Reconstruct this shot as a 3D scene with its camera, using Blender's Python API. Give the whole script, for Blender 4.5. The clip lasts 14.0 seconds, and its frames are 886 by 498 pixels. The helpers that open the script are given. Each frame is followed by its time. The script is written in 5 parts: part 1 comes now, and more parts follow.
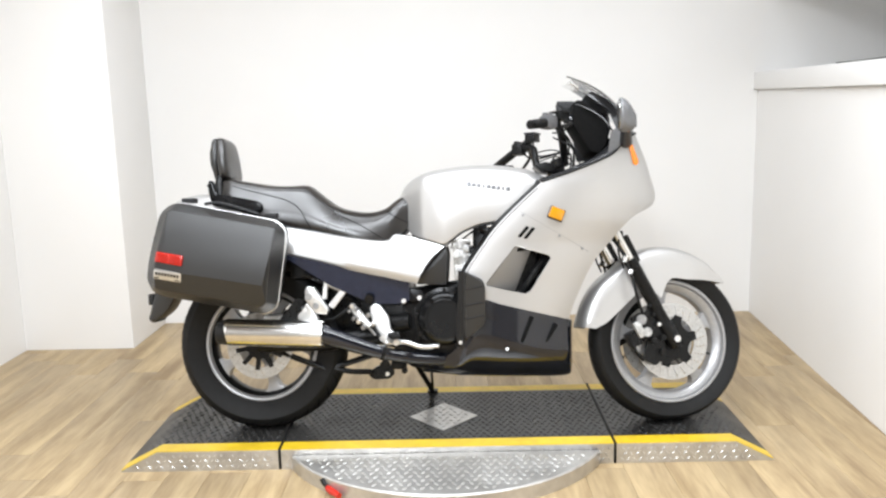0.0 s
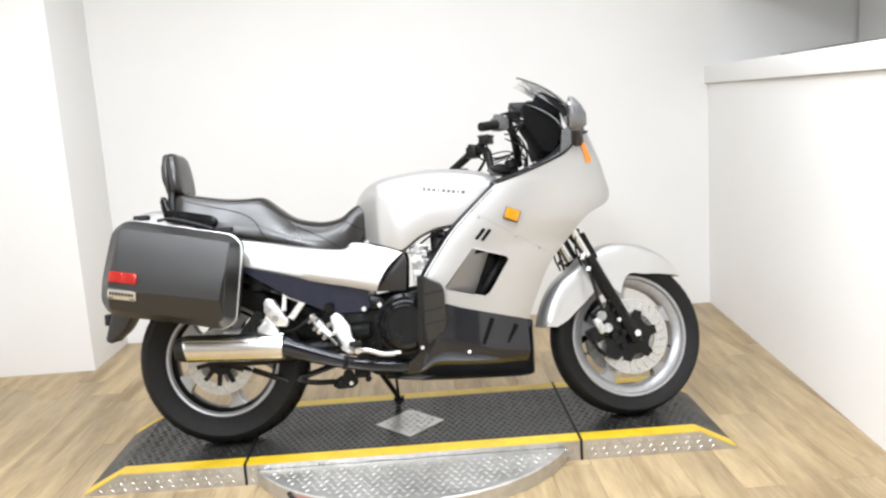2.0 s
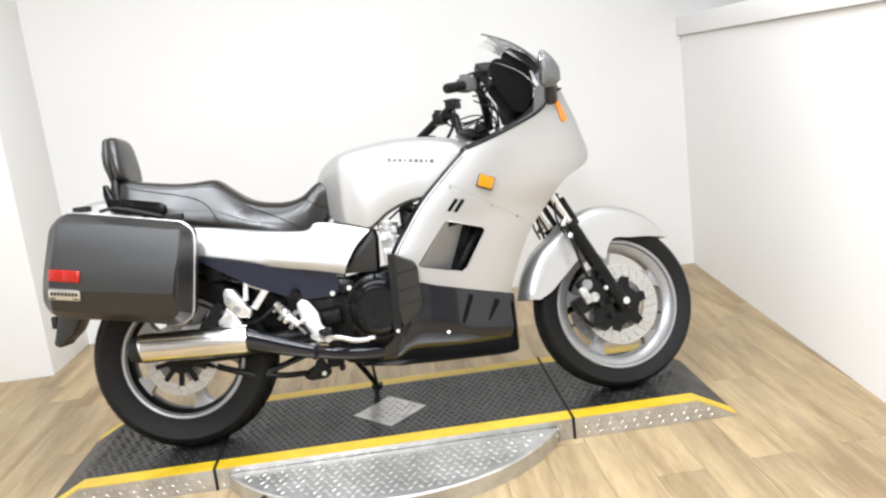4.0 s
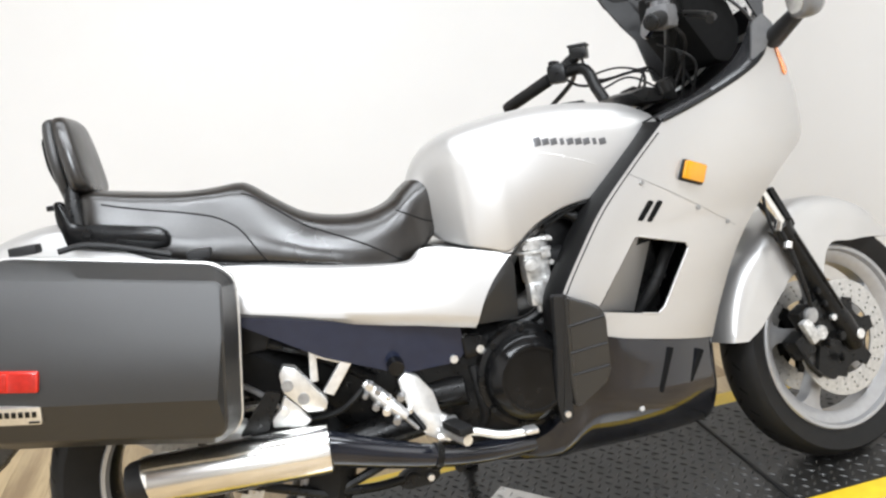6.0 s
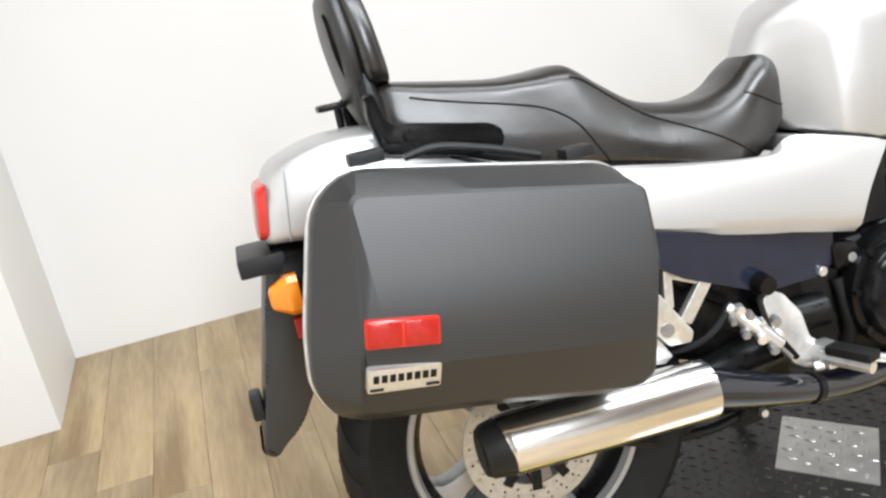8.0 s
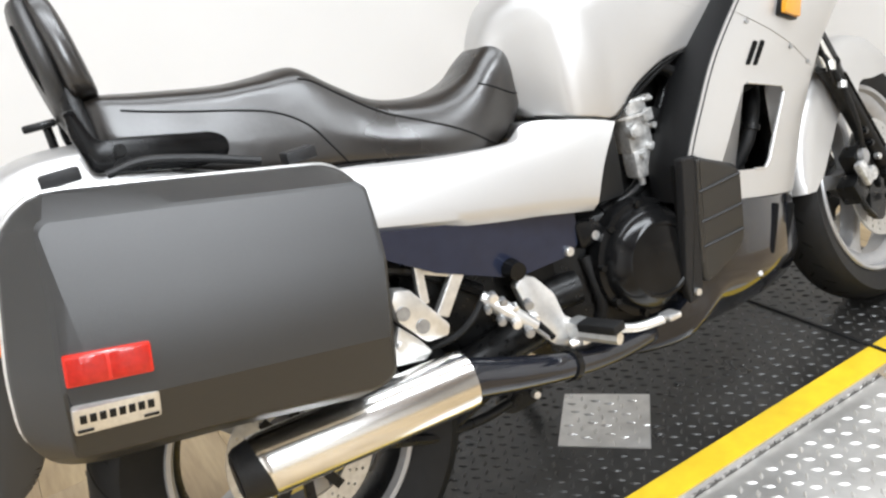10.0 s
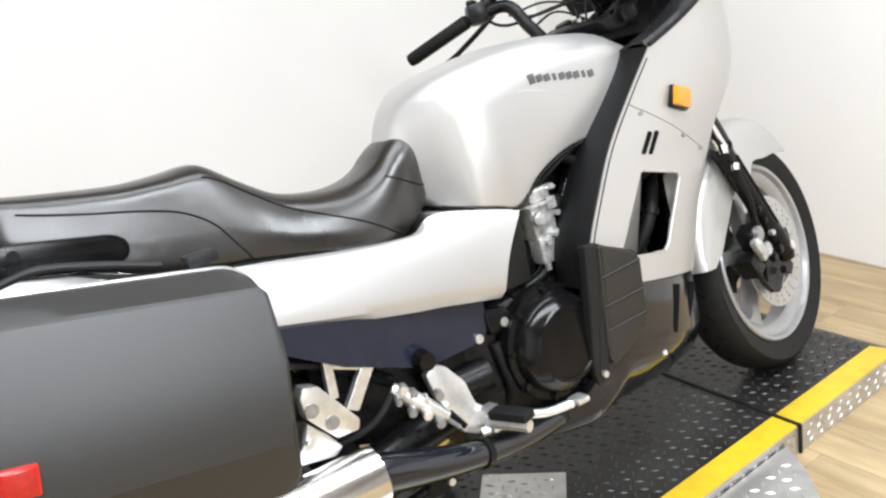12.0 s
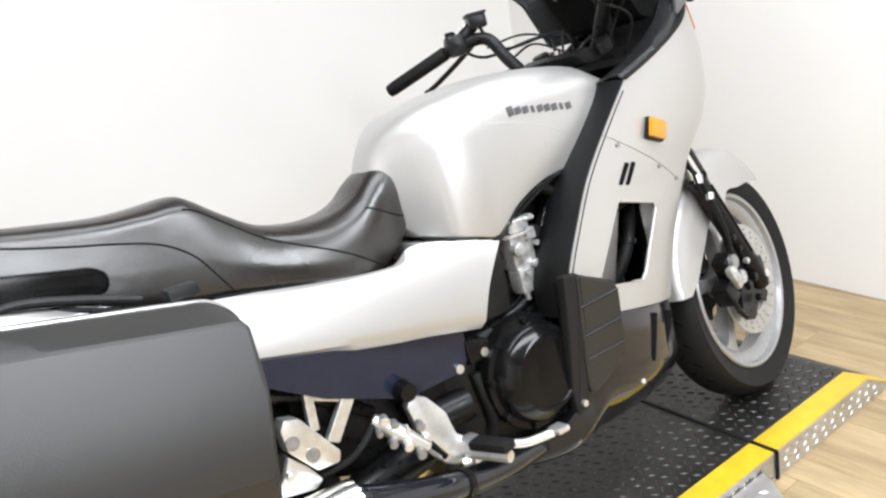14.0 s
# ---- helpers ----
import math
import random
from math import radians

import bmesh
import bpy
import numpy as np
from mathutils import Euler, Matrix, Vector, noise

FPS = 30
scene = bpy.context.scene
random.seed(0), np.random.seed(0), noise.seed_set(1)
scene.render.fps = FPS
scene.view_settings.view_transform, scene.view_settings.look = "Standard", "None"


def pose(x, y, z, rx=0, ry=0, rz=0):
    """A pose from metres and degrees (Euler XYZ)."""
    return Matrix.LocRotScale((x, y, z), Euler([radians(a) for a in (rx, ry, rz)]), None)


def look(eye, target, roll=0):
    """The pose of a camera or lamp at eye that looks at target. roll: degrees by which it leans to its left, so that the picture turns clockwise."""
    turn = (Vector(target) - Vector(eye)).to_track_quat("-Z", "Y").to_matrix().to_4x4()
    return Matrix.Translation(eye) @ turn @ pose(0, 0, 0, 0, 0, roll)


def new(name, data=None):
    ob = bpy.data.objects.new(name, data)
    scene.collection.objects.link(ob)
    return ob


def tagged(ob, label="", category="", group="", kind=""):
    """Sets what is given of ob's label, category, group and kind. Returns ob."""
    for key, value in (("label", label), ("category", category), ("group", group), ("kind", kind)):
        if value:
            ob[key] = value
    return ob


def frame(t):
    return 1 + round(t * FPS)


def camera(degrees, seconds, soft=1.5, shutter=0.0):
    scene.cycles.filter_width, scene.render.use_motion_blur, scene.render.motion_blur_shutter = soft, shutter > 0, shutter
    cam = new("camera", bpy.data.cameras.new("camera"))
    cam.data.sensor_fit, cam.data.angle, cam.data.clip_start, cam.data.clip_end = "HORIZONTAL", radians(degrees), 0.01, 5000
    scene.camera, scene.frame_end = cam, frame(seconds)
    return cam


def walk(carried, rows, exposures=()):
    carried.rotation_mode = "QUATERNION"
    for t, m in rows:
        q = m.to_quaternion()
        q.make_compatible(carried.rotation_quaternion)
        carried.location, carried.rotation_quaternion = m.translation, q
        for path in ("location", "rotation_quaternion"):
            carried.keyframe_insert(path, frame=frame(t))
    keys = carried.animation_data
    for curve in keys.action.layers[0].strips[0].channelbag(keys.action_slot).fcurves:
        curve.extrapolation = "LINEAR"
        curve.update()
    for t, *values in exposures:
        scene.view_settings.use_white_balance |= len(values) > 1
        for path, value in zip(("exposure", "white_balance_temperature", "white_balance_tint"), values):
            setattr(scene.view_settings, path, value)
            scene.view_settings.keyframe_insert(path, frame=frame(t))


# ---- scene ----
cam = camera(56.2, 14.0, soft=2.4)
PATH = [
    (0, (0.742, -3.112, 1.332), (0.716, -1.143, 0.978), -1.4),
    (0.5, (0.748, -3.107, 1.334), (0.758, -1.139, 0.978), -1.0),
    (1, (0.754, -3.114, 1.327), (0.779, -1.145, 0.975), -1.9),
    (1.5, (0.76, -3.111, 1.33), (0.776, -1.147, 0.952), -2.1),
    (2, (0.784, -3.111, 1.326), (0.833, -1.141, 0.983), -3.7),
    (2.5, (0.806, -3.081, 1.314), (0.912, -1.123, 0.921), -3.1),
    (2.7, (0.794, -3.072, 1.311), (0.859, -1.107, 0.941), -3.8),
    (4.8, (0.801, -2.487, 1.267), (0.908, -0.534, 0.846), -8.8),
    (5, (0.734, -2.331, 1.271), (0.81, -0.377, 0.854), -9.2),
    (5.5, (0.506, -1.965, 1.297), (0.578, 0.008, 0.975), -7.5),
    (6, (0.222, -1.713, 1.305), (0.611, 0.173, 0.767), -7.6),
    (6.5, (0.026, -1.393, 1.277), (0.403, 0.517, 0.816), -7.8),
    (7, (-0.163, -1.182, 1.353), (0.201, 0.716, 0.84), -6.7),
    (7.5, (-0.36, -1.186, 1.37), (0.083, 0.676, 0.788), -7.3),
    (8, (-0.424, -1.191, 1.265), (0.055, 0.612, 0.547), -9.8),
    (8.2, (-0.419, -1.179, 1.234), (0.059, 0.586, 0.422), -10.0),
    (10.3, (-0.273, -1.222, 1.224), (0.61, 0.403, 0.463), -10.0),
    (10.5, (-0.28, -1.211, 1.251), (0.611, 0.411, 0.493), -8.6),
    (11, (-0.262, -1.223, 1.266), (0.67, 0.378, 0.51), -8.7),
    (11.5, (-0.24, -1.233, 1.271), (0.753, 0.34, 0.535), -9.8),
    (12, (-0.238, -1.235, 1.276), (0.785, 0.347, 0.606), -10.1),
    (12.5, (-0.235, -1.24, 1.271), (0.785, 0.34, 0.591), -10.1),
    (13, (-0.234, -1.242, 1.268), (0.798, 0.333, 0.594), -9.8),
    (13.5, (-0.234, -1.237, 1.267), (0.79, 0.341, 0.587), -9.9),
    (14, (-0.244, -1.236, 1.291), (0.842, 0.323, 0.666), -9.6),
]
walk(cam, [(t, look(eye, target, roll)) for t, eye, target, roll in PATH])

# ---- light ----
world = bpy.data.worlds.new("world")
world.use_nodes = True
world.node_tree.nodes["Background"].inputs[0].default_value = (1.0, 1.0, 1.0, 1)
world.node_tree.nodes["Background"].inputs[1].default_value = 0.3
scene.world = world


def area_lamp(name, place, target, sx, sy, watts, colour):
    data = bpy.data.lights.new(name, "AREA")
    data.shape, data.size, data.size_y, data.energy, data.color = "RECTANGLE", sx, sy, watts, colour
    ob = new(name, data)
    ob.matrix_world = look(place, target)
    return ob


COOL = (0.89, 0.941, 1.0)
area_lamp("ceiling_lamp", (0.6, -1.2, 2.85), (0.6, -1.2, 0), 3.0, 0.4, 106, COOL)
area_lamp("ceiling_lamp", (0.0, -4.4, 2.85), (0.0, -4.4, 0), 0.5, 3.8, 262, COOL)
area_lamp("ceiling_lamp", (0.6, 0.1, 2.85), (0.6, 0.1, 0), 3.0, 0.4, 42, COOL)


# ---- materials ----
def material(name, colour, rough=0.5, metal=0.0, coat=0.0, grain=0.0, grain_scale=60.0, stain=0.0, stain_scale=3.0,
             bump=0.0, bump_scale=300.0, glow=0.0, vary=0.0, rough_vary=0.0):
    m = bpy.data.materials.new(name)
    m.use_nodes = True
    n, l = m.node_tree.nodes, m.node_tree.links
    b = n["Principled BSDF"]
    b.inputs["Base Color"].default_value = (*colour, 1)
    b.inputs["Roughness"].default_value, b.inputs["Metallic"].default_value = rough, metal
    b.inputs["Coat Weight"].default_value, b.inputs["Coat Roughness"].default_value = coat, 0.06
    if glow:
        b.inputs["Emission Color"].default_value = (*colour, 1)
        b.inputs["Emission Strength"].default_value = glow
    place = n.new("ShaderNodeTexCoord")
    last = None
    for amount, scale, detail in ((grain, grain_scale, 6), (stain, stain_scale, 4)):
        if amount:
            t = n.new("ShaderNodeTexNoise")
            t.inputs["Scale"].default_value, t.inputs["Detail"].default_value = scale, detail
            l.new(place.outputs["Object"], t.inputs["Vector"])
            r = n.new("ShaderNodeMapRange")
            r.inputs[1].default_value, r.inputs[2].default_value = 0.3, 0.7
            r.inputs[3].default_value, r.inputs[4].default_value = 1 - amount, 1 + amount
            l.new(t.outputs[0], r.inputs[0])
            mix = n.new("ShaderNodeVectorMath")
            mix.operation = "SCALE"
            if last:
                l.new(last, mix.inputs[0])
            else:
                mix.inputs[0].default_value = colour
            l.new(r.outputs[0], mix.inputs["Scale"])
            last = mix.outputs[0]
            if rough_vary:
                q = n.new("ShaderNodeMapRange")
                q.inputs[1].default_value, q.inputs[2].default_value = 0.3, 0.7
                q.inputs[3].default_value, q.inputs[4].default_value = max(0.02, rough - rough_vary), min(1, rough + rough_vary)
                l.new(t.outputs[0], q.inputs[0])
                l.new(q.outputs[0], b.inputs["Roughness"])
    if vary:
        info = n.new("ShaderNodeObjectInfo")
        r = n.new("ShaderNodeMapRange")
        r.inputs[3].default_value, r.inputs[4].default_value = 1 - vary, 1 + vary
        l.new(info.outputs["Random"], r.inputs[0])
        mix = n.new("ShaderNodeVectorMath")
        mix.operation = "SCALE"
        if last:
            l.new(last, mix.inputs[0])
        else:
            mix.inputs[0].default_value = colour
        l.new(r.outputs[0], mix.inputs["Scale"])
        last = mix.outputs[0]
    if last:
        l.new(last, b.inputs["Base Color"])
    if bump:
        t = n.new("ShaderNodeTexNoise")
        t.inputs["Scale"].default_value, t.inputs["Detail"].default_value = bump_scale, 3
        l.new(place.outputs["Object"], t.inputs["Vector"])
        u = n.new("ShaderNodeBump")
        u.inputs["Strength"].default_value, u.inputs["Distance"].default_value = bump, 0.002
        l.new(t.outputs[0], u.inputs["Height"])
        l.new(u.outputs[0], b.inputs["Normal"])
    return m


def wood_material():
    m = material("oak_vinyl", (0.40, 0.30, 0.19), 0.42, vary=0.12)
    n, l = m.node_tree.nodes, m.node_tree.links
    b = n["Principled BSDF"]
    place, info = n.new("ShaderNodeTexCoord"), n.new("ShaderNodeObjectInfo")
    shift = n.new("ShaderNodeVectorMath")
    shift.operation = "MULTIPLY_ADD"
    l.new(place.outputs["Object"], shift.inputs[0])
    shift.inputs[1].default_value = (13.0, 1.3, 13.0)
    spread = n.new("ShaderNodeVectorMath")
    spread.operation = "SCALE"
    spread.inputs[0].default_value = (31.0, 17.0, 5.0)
    l.new(info.outputs["Random"], spread.inputs["Scale"])
    l.new(spread.outputs[0], shift.inputs[2])
    broad, fine = n.new("ShaderNodeTexNoise"), n.new("ShaderNodeTexNoise")
    broad.inputs["Scale"].default_value, broad.inputs["Detail"].default_value, broad.inputs["Distortion"].default_value = 0.9, 4, 0.6
    fine.inputs["Scale"].default_value, fine.inputs["Detail"].default_value = 7.0, 6
    l.new(shift.outputs[0], broad.inputs["Vector"])
    l.new(shift.outputs[0], fine.inputs["Vector"])
    add = n.new("ShaderNodeMath")
    add.operation = "MULTIPLY_ADD"
    l.new(fine.outputs[0], add.inputs[0])
    add.inputs[1].default_value = 0.45
    l.new(broad.outputs[0], add.inputs[2])
    ramp = n.new("ShaderNodeValToRGB")
    e = ramp.color_ramp.elements
    e[0].position, e[0].color = 0.47, (0.25, 0.172, 0.09, 1)
    e[1].position, e[1].color = 0.95, (0.50, 0.378, 0.215, 1)
    l.new(add.outputs[0], ramp.inputs[0])
    tint = n.new("ShaderNodeMapRange")
    tint.inputs[3].default_value, tint.inputs[4].default_value = 0.95, 1.05
    l.new(info.outputs["Random"], tint.inputs[0])
    mix = n.new("ShaderNodeVectorMath")
    mix.operation = "SCALE"
    l.new(ramp.outputs[0], mix.inputs[0])
    l.new(tint.outputs[0], mix.inputs["Scale"])
    l.new(mix.outputs[0], b.inputs["Base Color"])
    return m


WALL = material("white_wall_paint", (0.845, 0.838, 0.825), 0.6, stain=0.02, stain_scale=1.2, bump=0.08, bump_scale=90)
# Assumed colour for unseen side walls, dark to dim what the fairing reflects.
UNSEENDARK = material("dark_unseen_wall", (0.27, 0.25, 0.23), 0.7, grain=0.05, stain=0.1, stain_scale=1.0)
CEIL = material("brown_ceiling_boards", (0.2, 0.14, 0.095), 0.7, grain=0.2, grain_scale=8, stain=0.1)
WOOD = wood_material()
SILVER = material("silver_metallic_paint", (0.55, 0.543, 0.533), 0.40, 0.70, coat=0.08, grain=0.03, grain_scale=900, stain=0.02)
BLACKGLOSS = material("gloss_black_paint", (0.009, 0.010, 0.014), 0.1, coat=0.25, grain=0.2, grain_scale=20)
NAVY = material("dark_blue_grey_paint", (0.019, 0.024, 0.045), 0.14, 0.1, coat=0.12, grain=0.1, grain_scale=40)
PLASTIC = material("textured_black_plastic", (0.014, 0.014, 0.0145), 0.42, grain=0.15, grain_scale=200, bump=0.25, bump_scale=700)
CASEGREY = material("charcoal_case_plastic", (0.014, 0.0139, 0.0137), 0.38, grain=0.08, grain_scale=300, stain=0.06, bump=0.2, bump_scale=900)
DARK = material("black_metal", (0.007, 0.007, 0.007), 0.34, 0.2, grain=0.2, grain_scale=80, rough_vary=0.1)
RUBBER = material("tyre_rubber", (0.0065, 0.0065, 0.0066), 0.6, grain=0.2, grain_scale=50, stain=0.15, stain_scale=9, bump=0.15)
VINYL = material("black_seat_vinyl", (0.010, 0.0082, 0.0068), 0.31, grain=0.2, grain_scale=160, stain=0.2, stain_scale=7, bump=0.35, bump_scale=30, rough_vary=0.06)
CHROME = material("polished_chrome", (0.78, 0.77, 0.74), 0.2, 1.0, grain=0.04, grain_scale=30)
ALU = material("cast_aluminium", (0.78, 0.78, 0.77), 0.32, 0.85, grain=0.12, grain_scale=60, bump=0.15, bump_scale=250)
RIM = material("silver_wheel_paint", (0.36, 0.36, 0.365), 0.34, 0.5, coat=0.2, grain=0.06, grain_scale=60)
TREADALU = material("aluminium_tread_plate", (0.55, 0.54, 0.52), 0.36, 0.75, grain=0.12, grain_scale=25, stain=0.12, stain_scale=6, rough_vary=0.1)
TREADBLACK = material("black_tread_plate", (0.023, 0.022, 0.0205), 0.36, 0.15, grain=0.25, grain_scale=40, stain=0.3, stain_scale=7, rough_vary=0.1)
YELLOW = material("yellow_safety_paint", (0.68, 0.46, 0.022), 0.38, grain=0.08, grain_scale=30, stain=0.12, stain_scale=8)
ORANGE = material("amber_lens", (0.58, 0.25, 0.003), 0.2, coat=0.5, grain=0.05, grain_scale=90)
RED = material("red_lens", (0.50, 0.02, 0.010), 0.22, coat=0.1, grain=0.05, grain_scale=90)
DEEPRED = material("deep_red_lens", (0.36, 0.012, 0.006), 0.16, coat=0.15, grain=0.15, grain_scale=140, bump=0.3, bump_scale=180)
DISC = material("ground_steel_disc", (0.52, 0.515, 0.50), 0.36, 0.8, grain=0.15, grain_scale=90, rough_vary=0.08)
BADGE = material("brushed_badge", (0.66, 0.65, 0.62), 0.28, 0.8, grain=0.08, grain_scale=200)
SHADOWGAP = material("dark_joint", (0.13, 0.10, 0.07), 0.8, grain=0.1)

CARB = material("cast_zinc", (0.52, 0.52, 0.51), 0.42, 0.6, grain=0.3, grain_scale=90, stain=0.2, stain_scale=40, bump=0.25, bump_scale=200)
CASTGREY = material("dull_cast_metal", (0.33, 0.33, 0.33), 0.38, 0.7, grain=0.2, grain_scale=70, bump=0.1, bump_scale=250)
INNER = material("inner_fairing_plastic", (0.018, 0.018, 0.019), 0.24, grain=0.1, grain_scale=200)
MIRRORGREY = material("grey_mirror_plastic", (0.13, 0.13, 0.133), 0.24, coat=0.3, grain=0.08)
SWITCHGREY = material("grey_switch_plastic", (0.10, 0.10, 0.103), 0.4, grain=0.1, grain_scale=90)
SIGNAL = material("orange_signal_lens", (0.88, 0.24, 0.006), 0.16, coat=0.4, grain=0.06, grain_scale=90)
LETTER = material("grey_lettering", (0.13, 0.13, 0.135), 0.3, 0.5, grain=0.1)
COVER = material("satin_black_cover", (0.007, 0.007, 0.0072), 0.2, 0.2, grain=0.25, grain_scale=35, stain=0.2, stain_scale=12, rough_vary=0.1)
CASEGREY.node_tree.nodes["Principled BSDF"].inputs["Specular IOR Level"].default_value = 0.68
VINYL.node_tree.nodes["Principled BSDF"].inputs["Specular IOR Level"].default_value = 0.85
for dull in (DARK, PLASTIC, RUBBER, COVER, NAVY):
    dull.node_tree.nodes["Principled BSDF"].inputs["Specular IOR Level"].default_value = 0.27


def glass_material():
    m = bpy.data.materials.new("clear_acrylic")
    m.use_nodes = True
    b = m.node_tree.nodes["Principled BSDF"]
    b.inputs["Base Color"].default_value = (0.93, 0.94, 0.95, 1)
    b.inputs["Transmission Weight"].default_value, b.inputs["Roughness"].default_value, b.inputs["IOR"].default_value = 1.0, 0.0, 1.08
    return m


GLASS = glass_material()


# ---- mesh helpers ----
def finish(bm, smooth=40):
    bmesh.ops.recalc_face_normals(bm, faces=bm.faces)
    if smooth:
        for f in bm.faces:
            f.smooth = True
        for e in bm.edges:
            if len(e.link_faces) == 2 and e.calc_face_angle(0) > radians(smooth):
                e.smooth = False
    return bm


def to_mesh(name, bm, mat):
    data = bpy.data.meshes.new(name)
    bm.to_mesh(data)
    bm.free()
    data.materials.append(mat)
    return data


def part(name, bm, mat, parent=None, label="", smooth=40, m=None):
    finish(bm, smooth)
    ob = new(name, to_mesh(name, bm, mat))
    ob.parent = parent
    if m is not None:
        ob.matrix_basis = m
    if label:
        ob["label"] = label
    return ob


def box(cx, cy, cz, sx, sy, sz, bevel=0.0, m=None, bm=None):
    b = bmesh.new()
    bmesh.ops.create_cube(b, size=1, matrix=Matrix.Translation((cx, cy, cz)) @ Matrix.Diagonal((sx, sy, sz, 1)))
    if bevel:
        bmesh.ops.bevel(b, geom=b.edges[:], offset=bevel, segments=2, affect="EDGES", profile=0.6)
    if m is not None:
        bmesh.ops.transform(b, matrix=m, verts=b.verts)
    return merge(bm, b)


def merge(bm, other):
    if bm is None:
        return other
    data = bpy.data.meshes.new("tmp")
    other.to_mesh(data)
    other.free()
    bm.from_mesh(data)
    bpy.data.meshes.remove(data)
    return bm


def loft(rings, cap=True, closed=True, bm=None):
    """Skin through rings of equal point counts."""
    b = bmesh.new()
    vs = [[b.verts.new(p) for p in ring] for ring in rings]
    n = len(rings[0])
    for a, c in zip(vs, vs[1:]):
        for i in range(n if closed else n - 1):
            k = (i + 1) % n
            b.faces.new((a[i], a[k], c[k], c[i]))
    if cap and closed:
        b.faces.new(vs[0][::-1])
        b.faces.new(vs[-1])
    return merge(bm, b)


def rod(points, r, sides=12, bm=None, cap=True):
    """A round bar along points; r one radius or one per point."""
    pts = [Vector(p) for p in points]
    rr = r if isinstance(r, (list, tuple)) else [r] * len(pts)
    rings, up = [], None
    for i, p in enumerate(pts):
        d = (pts[min(i + 1, len(pts) - 1)] - pts[max(i - 1, 0)]).normalized()
        if up is None:
            up = Vector((0, 0, 1)) if abs(d.z) < 0.9 else Vector((1, 0, 0))
        side = d.cross(up).normalized()
        up = side.cross(d).normalized()
        rings.append([p + rr[i] * (math.cos(2 * math.pi * k / sides) * side + math.sin(2 * math.pi * k / sides) * up) for k in range(sides)])
    return loft(rings, cap, bm=bm)


def smooth_path(points, n=6):
    """Catmull-Rom through points."""
    p = [Vector(q) for q in points]
    p = [2 * p[0] - p[1], *p, 2 * p[-1] - p[-2]]
    out = []
    for i in range(1, len(p) - 2):
        for k in range(n):
            t = k / n
            a, b, c, d = p[i - 1], p[i], p[i + 1], p[i + 2]
            out.append(0.5 * (2 * b + (c - a) * t + (2 * a - 5 * b + 4 * c - d) * t * t + (3 * b - a - 3 * c + d) * t ** 3))
    return out + [p[-2]]


def superring(x, v0, half, low, high, power=2.5, n=28):
    """A cross-section at x: half-width, lowest and highest, between an ellipse and a box."""
    out, mid, h = [], (low + high) / 2, (high - low) / 2
    for k in range(n):
        a = 2 * math.pi * k / n
        c, s = math.cos(a), math.sin(a)
        out.append(Vector((x, v0 + half * math.copysign(abs(c) ** (2 / power), c), mid + h * math.copysign(abs(s) ** (2 / power), s))))
    return out


def dense(rows, n=4):
    """More rows between the given ones, on smooth curves."""
    k = len(rows[0])
    cols = [smooth_path([(i, r[j], 0) for i, r in enumerate(rows)], n) for j in range(k)]
    return [[cols[j][i].y for j in range(k)] for i in range(len(cols[0]))]


def revolve(profile, centre, n=64, closed=True, bm=None):
    """Turn a profile of (radius, lateral) about the lateral axis through centre."""
    c = Vector(centre)
    rings = []
    for k in range(n + 1):
        a = 2 * math.pi * k / n
        rings.append([c + Vector((r * math.cos(a), v, r * math.sin(a))) for r, v in profile])
    b = loft(rings, cap=False, closed=closed)
    bmesh.ops.remove_doubles(b, verts=b.verts, dist=1e-5)
    return merge(bm, b)


def slab(outline, v_of, thick, bm=None, bevel=0.0):
    """A plate in the side view: outline of (x, w), lying at lateral v_of(x, w), thick towards the middle plane."""
    b = bmesh.new()
    top = [b.verts.new((x, v_of(x, w), w)) for x, w in outline]
    low = [b.verts.new((x, v_of(x, w) + thick, w)) for x, w in outline]
    n = len(outline)
    b.faces.new(top)
    b.faces.new(low[::-1])
    for i in range(n):
        b.faces.new((top[i], low[i], low[(i + 1) % n], top[(i + 1) % n]))
    bmesh.ops.recalc_face_normals(b, faces=b.faces)
    if bevel:
        bmesh.ops.bevel(b, geom=[e for e in b.edges], offset=bevel, segments=2, affect="EDGES", profile=0.6)
    return merge(bm, b)


def mirrored(bm):
    """The same again on the other side of the middle plane."""
    data = bpy.data.meshes.new("tmp")
    bm.to_mesh(data)
    other = bmesh.new()
    other.from_mesh(data)
    bpy.data.meshes.remove(data)
    bmesh.ops.transform(other, matrix=Matrix.Diagonal((1, -1, 1, 1)), verts=other.verts)
    bmesh.ops.reverse_faces(other, faces=other.faces)
    return merge(bm, other)


def rounded(outline, r, n=4):
    """An outline with its corners rounded."""
    out, k = [], len(outline)
    for i, p in enumerate(outline):
        p, a, b = Vector(p), Vector(outline[i - 1]), Vector(outline[(i + 1) % k])
        d = min(r, (a - p).length * 0.45, (b - p).length * 0.45)
        s, e = p + (a - p).normalized() * d, p + (b - p).normalized() * d
        for j in range(n + 1):
            t = j / n
            out.append(tuple((1 - t) ** 2 * s + 2 * t * (1 - t) * p + t * t * e))
    return out


